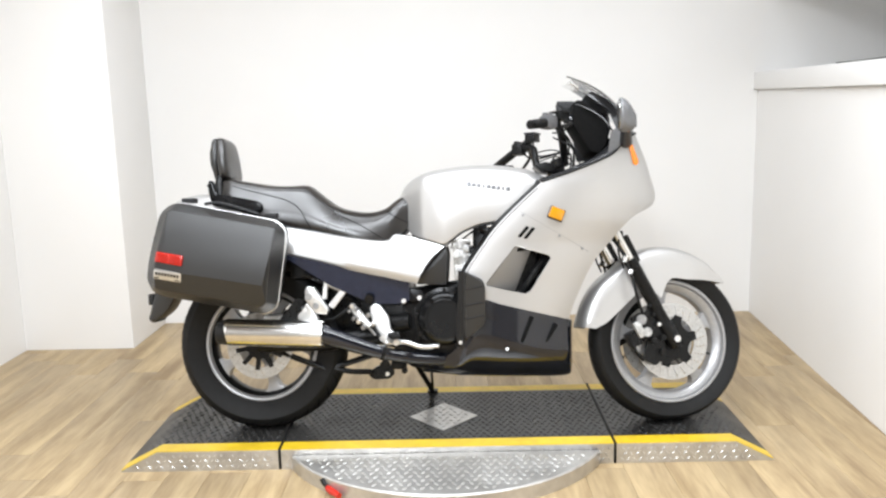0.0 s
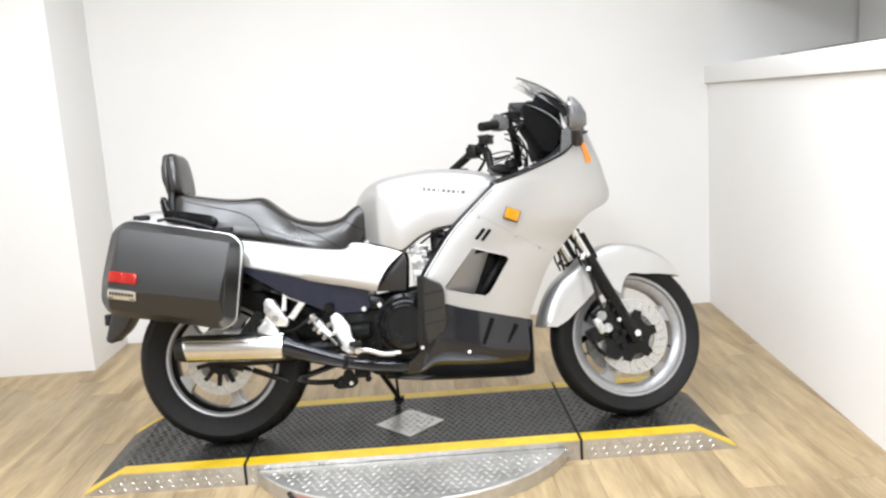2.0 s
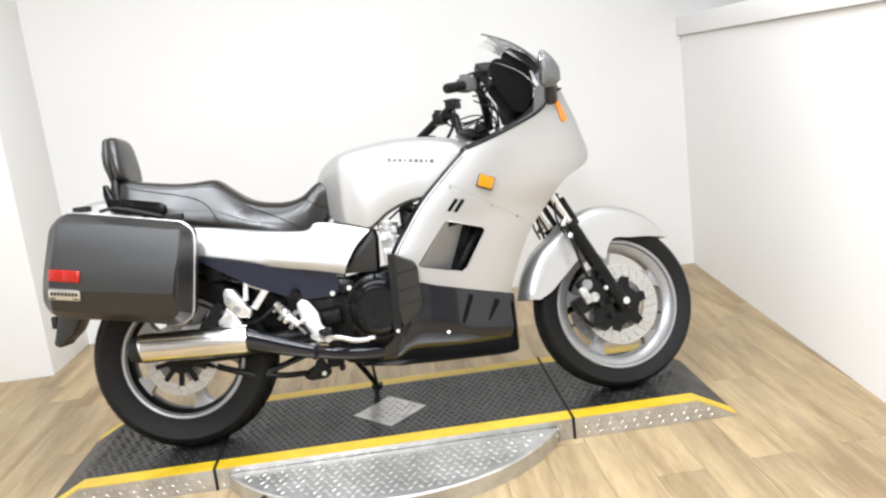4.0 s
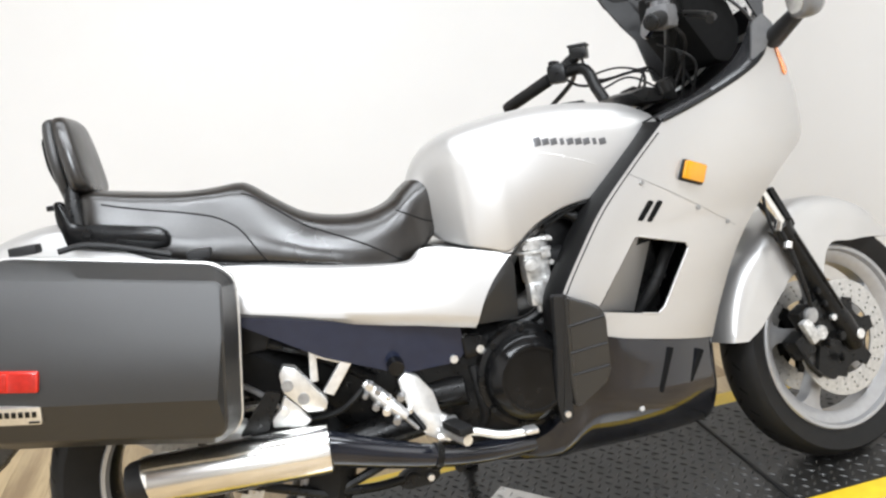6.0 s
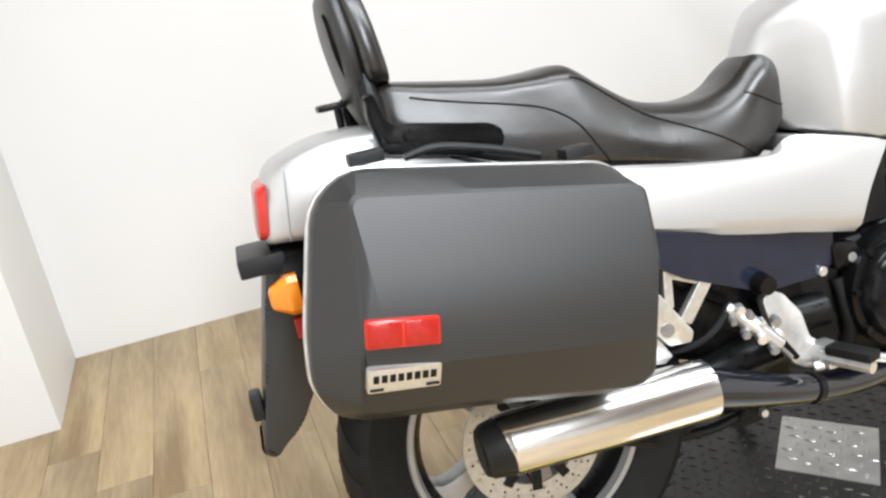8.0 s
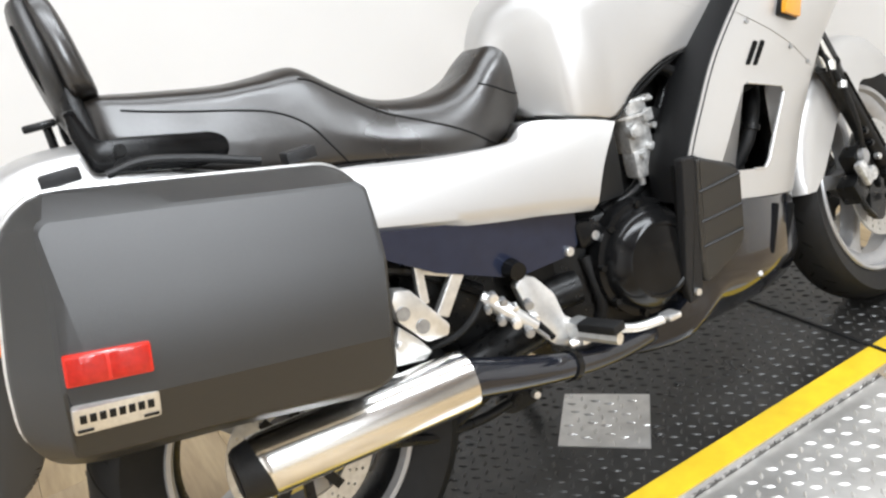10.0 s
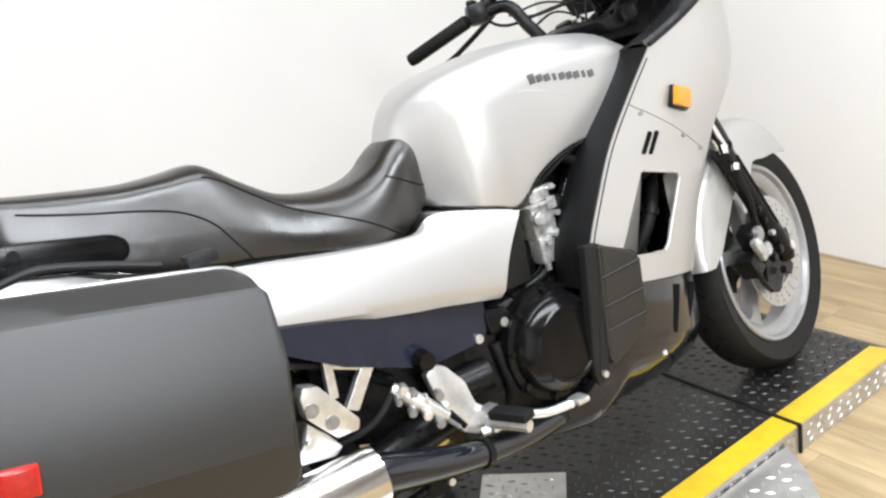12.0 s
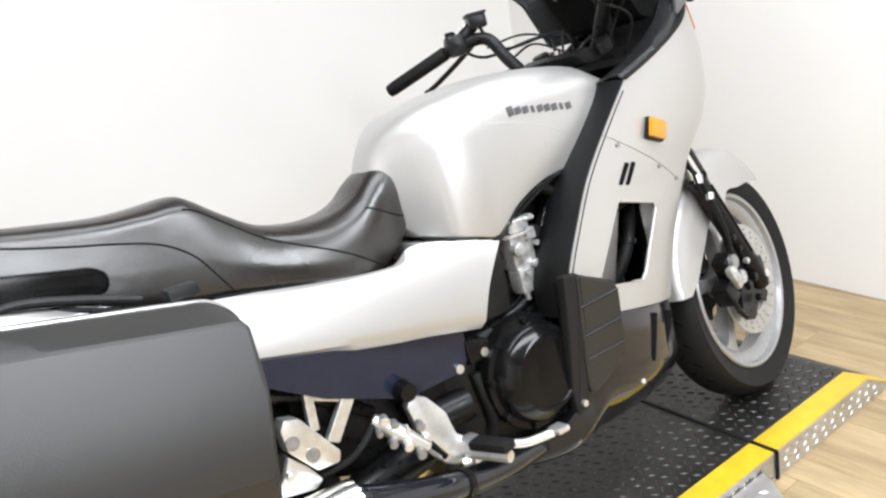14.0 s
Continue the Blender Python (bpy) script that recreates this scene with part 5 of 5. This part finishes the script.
for side in (1, -1):
    b = bmesh.new()
    NU, NS = 34, 40
    grid = []
    for i in range(NU + 1):
        row = []
        for j in range(NS + 1):
            q = fairing_patch(i / NU, j / NS)
            row.append(b.verts.new((q.x, -fair_v(q.x, q.y), q.y)))
        grid.append(row)
    for i in range(NU):
        for j in range(NS):
            b.faces.new((grid[i][j], grid[i + 1][j], grid[i + 1][j + 1], grid[i][j + 1]))
    cut_out(b, OPENING)
    bmesh.ops.recalc_face_normals(b, faces=b.faces)
    bmesh.ops.solidify(b, geom=b.faces[:], thickness=0.005)
    if side < 0:
        bmesh.ops.transform(b, matrix=Matrix.Diagonal((1, -1, 1, 1)), verts=b.verts)
    shell = part("fairing", b, SILVER, bike, "silver painted fairing half with an air outlet", smooth=50)
    sv = lambda x, w, d=0.0: -side * (fair_v(x, w) + d)
    inner = bmesh.new()
    face = [(1.002, 0.69, 0.0), (0.892, 0.548, 0.0), (1.0, 0.515, -0.05), (1.066, 0.676, -0.05)]
    inner.faces.new([inner.verts.new((x, sv(x, w, d - 0.002), w)) for x, w, d in face])
    bmesh.ops.solidify(inner, geom=inner.faces[:], thickness=0.003)
    part("outlet_duct", inner, SILVER, shell)
    lip = OPENING[:5] + [(0.99, 0.521)]
    lip = [(a[0] + (b[0] - a[0]) * k / 6, a[1] + (b[1] - a[1]) * k / 6) for a, b in zip(lip, lip[1:]) for k in range(6)]
    part("outlet_lip", rod([Vector((x, sv(x, w, 0.0), w)) for x, w in lip], 0.0025, 8), SILVER, shell, "raised silver lip round the outlet")
    trim = rod([Vector((q.x, sv(q.x, q.y, 0.001), q.y + 0.003)) for q in (along(TOPEDGE, k / 24) for k in range(25))], 0.005, 8)
    part("edge_trim", trim, RUBBER, shell, "black rubber edge trim")
    trim = rod([Vector((q.x + 0.007, sv(q.x + 0.007, q.y - 0.003, 0.0), q.y - 0.003)) for q in (along(REAREDGE, k / 24) for k in range(2, 24))], 0.0016, 6)
    part("edge_trim", trim, RUBBER, shell)
    band = bmesh.new()
    rows = []
    for k in range(25):
        q = along(REAREDGE, k / 24)
        rows.append([band.verts.new((q.x - dx, sv(q.x, q.y, dv), q.y + dw)) for dx, dv, dw in ((0.002, -0.002, 0), (0.007, -0.02, 0.003), (0.012, -0.045, 0.005), (0.014, -0.07, 0.006), (0.008, -0.095, 0.006))])
    for a, c in zip(rows, rows[1:]):
        for j in range(4):
            band.faces.new((a[j], a[j + 1], c[j + 1], c[j]))
    bmesh.ops.solidify(band, geom=band.faces[:], thickness=0.003)
    part("inner_panel", band, PLASTIC, shell, "black plastic inner fairing panel")
    part("reflector_base", box(0, 0, 0, 0.059, 0.016, 0.047, 0.004, Matrix.Translation((1.158, sv(1.158, 0.81, 0.002), 0.806)) @ Matrix.Rotation(radians(side * 9), 4, "Z") @ Matrix.Rotation(radians(22), 4, "Y")), DARK, shell, "black reflector base")
    part("reflector", box(0, 0, 0, 0.053, 0.026, 0.041, 0.004, Matrix.Translation((1.158, sv(1.158, 0.81, 0.006), 0.807)) @ Matrix.Rotation(radians(side * 9), 4, "Z") @ Matrix.Rotation(radians(22), 4, "Y")), ORANGE, shell, "amber side reflector")
    sig = slab(rounded([(1.446, 1.058), (1.462, 1.07), (1.487, 1.0), (1.473, 0.984), (1.461, 0.99)], 0.006), lambda x, w: sv(x, w, 0.004), side * 0.012)
    part("turn_signal", sig, SIGNAL, shell, "amber flush turn signal lens")
    for k in range(2):
        x = 1.03 + 0.022 * k
        sl = slab(rounded([(x - 0.018, 0.724 - 0.006 * k), (x - 0.006, 0.720 - 0.006 * k), (x + 0.028, 0.758 - 0.004 * k), (x + 0.016, 0.764 - 0.004 * k)], 0.005), lambda x, w: sv(x, w, 0.0015), side * 0.004)
        part("vent_slot", sl, GROOVE, shell, "black vent slot")
    seam = rod([Vector((x, sv(x, w, 0.0005), w)) for x, w in ((x, 0.813 - 0.6 * (x - 1.033)) for x in [1.0 + 0.015 * k for k in range(20)])], 0.0008, 5)
    part("panel_joint", seam, RIM, shell)
    for x, w in ((1.17, 0.724), (1.258, 0.675), (1.034, 0.803)):
        part("screw", disc((x, sv(x, w, 0.001), w), (0, 1, 0), 0.005, 0.006, 10), CASTGREY, shell)
    for x, w, h in ((0.966, 0.306, 0.212), (1.108, 0.241, 0.105), (0.789, 0.255, 0.155)):
        part("screw", disc((x, -side * h, w), (0, 1, -0.4 * side), 0.006, 0.01, 10), ALU, belly)

# black lining inside the fairing halves and under the dashboard
for side in (1, -1):
    b = bmesh.new()
    grid = [[b.verts.new((q.x, -side * max(0.03, fair_v(q.x, q.y) - 0.014), q.y)) for q in (fairing_patch(i / 16, (0.45 if side > 0 else 0.03) + (0.53 if side > 0 else 0.95) * j / 12) for j in range(13))] for i in range(16)]
    for a, c in zip(grid, grid[1:]):
        for j in range(12):
            b.faces.new((a[j], a[j + 1], c[j + 1], c[j]))
    bmesh.ops.recalc_face_normals(b, faces=b.faces)
    part("fairing_lining", b, GROOVE, bike, "black lining inside the fairing")
b = bmesh.new()
rows = []
for k in range(13):
    q = along(TOPEDGE, 0.3 + 0.66 * k / 12)
    v = fair_v(q.x, q.y) - 0.012
    rows.append([b.verts.new((q.x, v * (j / 4 - 1), q.y - 0.022)) for j in range(9)])
for a, c in zip(rows, rows[1:]):
    for j in range(8):
        b.faces.new((a[j], a[j + 1], c[j + 1], c[j]))
bmesh.ops.recalc_face_normals(b, faces=b.faces)
bmesh.ops.solidify(b, geom=b.faces[:], thickness=0.004)
part("dash_floor", b, PLASTIC, bike, "black plastic panel under the instruments")

# windscreen
b = bmesh.new()
rows = []
for i in range(25):
    a = -1 + 2 * i / 24
    row = []
    for j in range(13):
        t = j / 12
        top = Vector((1.219 + 0.03 * (1 - a * a), 0.095 * a, 1.331 + 0.008 * (1 - a * a)))
        bot = Vector((1.388 + 0.09 * (1 - abs(a) ** 2.2), 0.185 * a, 1.20 - 0.04 * (1 - a * a)))
        row.append(b.verts.new(bot.lerp(top, t) + Vector((0.012 * math.sin(math.pi * t), 0, 0.014 * math.sin(math.pi * t)))))
    rows.append(row)
for a, c in zip(rows, rows[1:]):
    for j in range(12):
        b.faces.new((a[j], a[j + 1], c[j + 1], c[j]))
kept = [[v.co.copy() for v in r] for r in rows]
bmesh.ops.solidify(b, geom=b.faces[:], thickness=0.003)
screen = part("windscreen", b, GLASS, bike, "clear acrylic windscreen with a dark bonded edge")
strip = bmesh.new()
lines = []
for k in range(4):
    p, q = kept[0], kept[2]
    lines.append([strip.verts.new(u.lerp(w, k / 3) + Vector((0.0, -0.0025, 0.004))) for u, w in zip(p, q)])
for a, c in zip(lines, lines[1:]):
    for j in range(12):
        strip.faces.new((a[j], a[j + 1], c[j + 1], c[j]))
bmesh.ops.recalc_face_normals(strip, faces=strip.faces)
bmesh.ops.solidify(strip, geom=strip.faces[:], thickness=0.004)
part("screen_rim", strip, INNER, screen, "dark bonded screen edge")

# mirrors
for side in (-1, 1):
    rings = [superring(x, side * 0.325, h, lo, hi, 2.6, 24) for x, h, lo, hi in dense(((1.377, 0.034, 1.095, 1.202), (1.382, 0.040, 1.09, 1.211), (1.40, 0.040, 1.088, 1.203), (1.42, 0.030, 1.092, 1.18), (1.437, 0.012, 1.105, 1.15)), 3)]
    if side > 0:
        rings = [superring(x, 0.315, h, lo, hi, 4, 24) for x, h, lo, hi in ((1.219, 0.03, 1.292, 1.302), (1.24, 0.036, 1.255, 1.303), (1.28, 0.036, 1.235, 1.302), (1.32, 0.03, 1.23, 1.295))]
    mirror = part("mirror", loft(rings), MIRRORGREY if side < 0 else PLASTIC, bike, "black fairing mirror")
    if side < 0:
        part("mirror_glass", loft([superring(x, side * 0.325, 0.031, 1.10, 1.197, 2.8, 24) for x in (1.3745, 1.379)]), CHROME, mirror, "mirror glass")
    part("mirror_arm", rod([(1.405, side * 0.30, 1.11) if side < 0 else (1.29, 0.30, 1.27), (1.43, side * 0.15, 1.07)], [0.017, 0.024], 12), PLASTIC, mirror)

# inner wing of the left fairing half, up to its mirror
WING = [(1.211, 1.287), (1.212, 1.262), (1.246, 1.19), (1.272, 1.15), (1.282, 1.03), (1.40, 1.03), (1.43, 1.12), (1.40, 1.21), (1.33, 1.285)]
part("mirror_wing", slab(rounded(WING, 0.006), lambda x, w: 0.185 + 0.46 * max(0, w - 1.03), -0.012, bevel=0.003), PLASTIC, bike, "black plastic inner wing of the fairing")

# dashboard
b = bmesh.new()
rows = []
for k in range(25):
    t = k / 24
    q = along(TOPEDGE, t)
    v = fair_v(q.x, q.y)
    rise = max(0, (t - 0.25) / 0.75)
    rows.append([b.verts.new(p) for p in ((q.x, -v + 0.004, q.y), (q.x - 0.004, -v + 0.012, q.y + 0.012), (q.x - 0.012, -v * 0.85, q.y + 0.014 + 0.02 * rise), (q.x - 0.02, -v * 0.7, q.y + 0.006 + 0.05 * rise))])
for a, c in zip(rows, rows[1:]):
    for j in range(3):
        b.faces.new((a[j], a[j + 1], c[j + 1], c[j]))
bmesh.ops.recalc_face_normals(b, faces=b.faces)
bmesh.ops.solidify(b, geom=b.faces[:], thickness=0.004)
cowl = part("dash_cowl", mirrored(b), INNER, bike, "black dashboard cowl")
pod = slab(rounded([(1.238, 1.232), (1.262, 1.242), (1.30, 1.222), (1.345, 1.175), (1.368, 1.12), (1.362, 1.07), (1.335, 1.035), (1.30, 1.045), (1.236, 1.15)], 0.01), lambda x, w: -0.118, 0.236, bevel=0.005)
pod = part("instrument_panel", pod, GROOVE, bike, "black instrument housing")
for v, r in ((-0.055, 0.038), (0.045, 0.04)):
    part("dial", rod([(1.233, v, 1.166), (1.224, v, 1.17)], [r, r * 0.95], 24), BLACKGLOSS, pod, "round dial with a dark face")
# screen shroud: a folded plate from the screen's foot down to the cowl
for side in (-1, 1):
    fold = slab(rounded([(1.288, 1.262), (1.31, 1.268), (1.412, 1.212), (1.418, 1.15), (1.405, 1.10), (1.39, 1.14), (1.37, 1.195)], 0.008), lambda x, w: side * (0.118 + 0.25 * (1.26 - w)), -side * 0.008)
    shroud = part("screen_shroud", fold, INNER, pod, "black plastic screen shroud")
    part("shroud_rim", rod(smooth_path([(1.238, side * 0.112, 1.226), (1.27, side * 0.12, 1.216), (1.33, side * 0.135, 1.18), (1.365, side * 0.15, 1.14), (1.392, side * 0.158, 1.09)]), 0.004, 8), INNER, pod, "grey moulded rim")
    part("inner_liner", slab(rounded([(1.372, 1.11), (1.40, 1.13), (1.425, 1.10), (1.40, 1.05), (1.36, 1.025)], 0.01), lambda x, w: side * 0.165, -side * 0.006), MIRRORGREY, pod)
part("shroud_top", slab([(1.29, 1.262), (1.312, 1.27), (1.414, 1.215), (1.39, 1.20)], lambda x, w: -0.118, 0.236), INNER, pod)

# handlebars
bars = part("handlebar", box(1.155, 0.01, 0.992, 0.06, 0.16, 0.025, 0.008), DARK, bike, "black handlebar clamp")
for pts, end, lever, box_at, res_at, turn in (
        ([(1.12, 0.11, 0.985), (1.11, 0.15, 1.035), (1.10, 0.205, 1.095), (1.03, 0.275, 1.085)], (0.946, 0.445, 1.032), [(1.09, 0.235, 1.09), (1.098, 0.31, 1.065), (1.07, 0.395, 1.022), (1.052, 0.439, 1.002)], (1.048, 0.255, 1.095), (1.104, 0.225, 1.138), 62),
        ([(1.21, -0.05, 1.0), (1.20, -0.10, 1.07), (1.18, -0.16, 1.13), (1.14, -0.21, 1.145)], (1.06, -0.315, 1.125), [(1.20, -0.19, 1.15), (1.215, -0.25, 1.135), (1.20, -0.31, 1.12), (1.175, -0.34, 1.112)], (1.135, -0.215, 1.145), (1.185, -0.13, 1.175), -52)):
    part("bar_tube", rod(smooth_path(pts), 0.0155, 10), DARK, bars)
    start, tip = Vector(pts[-1]), Vector(end)
    d = (tip - start).normalized()
    part("grip", rod([start, start + d * 0.004, tip - d * 0.012], [0.015, 0.0175, 0.0175], 14), RUBBER, bars, "black rubber grip")
    part("bar_end", rod([tip - d * 0.012, tip - d * 0.002, tip], [0.0165, 0.0165, 0.012], 14), DARK, bars)
    m = Matrix.Rotation(radians(turn), 4, "Z")
    sw = box(0, 0, 0, 0.056, 0.052, 0.052, 0.014, Matrix.Translation(box_at) @ m)
    disc(Vector(box_at) + Vector((-0.01, 0, 0.028)), (0, 0, 1), 0.012, 0.014, 12, 0.002, sw)
    box(0.01, 0, 0.028, 0.02, 0.014, 0.012, 0.003, Matrix.Translation(box_at) @ m, sw)
    part("switch_box", sw, DARK if end[1] > 0 else SWITCHGREY, bars)
    part("reservoir_cap", box(0, 0, 0.019, 0.066, 0.05, 0.007, 0.002, Matrix.Translation(res_at) @ m), PLASTIC, bars)
    part("clamp_bolt", disc(Vector(box_at).lerp(Vector(res_at), 0.5) + Vector((0, 0, 0.016)), (0, 0, 1), 0.006, 0.01, 8), ALU, bars)
    part("fluid_reservoir", box(0, 0, 0, 0.06, 0.045, 0.032, 0.005, Matrix.Translation(res_at) @ m), DARK, bars)
    part("lever", rod(smooth_path(lever), [0.007] * 18 + [0.009], 8), DARK, bars)
    part("lever_perch", rod([Vector(box_at), Vector(res_at)], 0.016, 10), DARK, bars)
    sgn = 1 if end[1] > 0 else -1
    part("control_cable", rod(smooth_path([box_at, (box_at[0] + 0.06, box_at[1] - sgn * 0.03, box_at[2] - 0.045), (1.22, sgn * 0.12, 1.06), (1.2, sgn * 0.08, 0.98)]), 0.004, 6), RUBBER, bars)
    part("hydraulic_hose", rod(smooth_path([res_at, (res_at[0] + 0.02, res_at[1] - sgn * 0.05, res_at[2] - 0.08), (1.24, sgn * 0.08, 1.06), (1.24, sgn * 0.05, 0.97)]), 0.0038, 6), RUBBER, bars)
part("top_yoke", slab([(1.09, 1.0), (1.13, 1.01), (1.20, 0.995), (1.21, 0.97), (1.12, 0.975)], lambda x, w: -0.1, 0.2, bevel=0.004), DARK, bars)
for v in (-0.105, 0.1):
    part("fork_cap", disc((1.175, v, 1.005), (-0.3, 0, 1), 0.022, 0.03, 16, 0.003), DARK, bars)
for a, b, c in (((1.12, 0.14, 1.03), (1.20, 0.14, 1.05), (1.26, 0.08, 1.0)), ((1.16, -0.12, 1.10), (1.23, -0.15, 1.05), (1.24, -0.1, 0.97)), ((1.10, 0.20, 1.07), (1.18, 0.16, 1.08), (1.25, 0.1, 1.05)), ((1.16, -0.1, 1.12), (1.22, -0.06, 1.11), (1.27, -0.05, 1.0)), ((1.15, 0.0, 1.0), (1.2, 0.03, 1.06), (1.25, 0.04, 1.02))):
    part("wiring", rod(smooth_path([a, b, c]), 0.003, 6), RUBBER, bars)
part("kill_switch", box(1.128, -0.20, 1.175, 0.014, 0.014, 0.01, 0.003), RED, bars, "red engine stop switch")
part("ignition_key", box(1.185, 0.06, 1.005, 0.012, 0.03, 0.03, 0.003), CHROME, bars)
part("key_tag", box(0, 0, 0, 0.012, 0.02, 0.05, 0.003, Matrix.Translation((1.165, 0.05, 0.985)) @ Matrix.Rotation(radians(35), 4, "Y")), material("cream_key_tag", (0.6, 0.52, 0.4), 0.5, grain=0.1), bars, "cream key tag")

# red handle of the turntable's lock
lock = part("locking_handle", rod([(0.265, -0.418, 0.045), (0.275, -0.425, 0.03), (0.29, -0.445, 0.022)], 0.008, 10), DARK, wheel_stand)
part("handle_grip", rod([(0.288, -0.442, 0.023), (0.30, -0.455, 0.02), (0.335, -0.49, 0.016)], [0.011, 0.013, 0.011], 12), RED, lock, "red plastic handle grip")


# planks of the floor, in staggered rows
PW, PL = 0.152, 1.22
shapes = {}
x = X0 - 0.02
while x < X1 + 0.3:
    y = Y0 - 0.1 - random.random() * PL
    while y < Y1 + 0.1:
        a, b = max(y, Y0 - 0.05), min(y + PL, Y1 + 0.05)
        if b - a > 0.05:
            key = round(b - a, 3)
            if key not in shapes:
                bm = box(0, 0, -0.004, PW - 0.001, b - a - 0.001, 0.008, 0.0005)
                shapes[key] = to_mesh("plank", finish(bm, 30), WOOD)
            ob = new("plank", shapes[key])
            ob.parent = floor
            ob.location = (x + PW / 2, (a + b) / 2, 0)
        y += PL
    x += PW
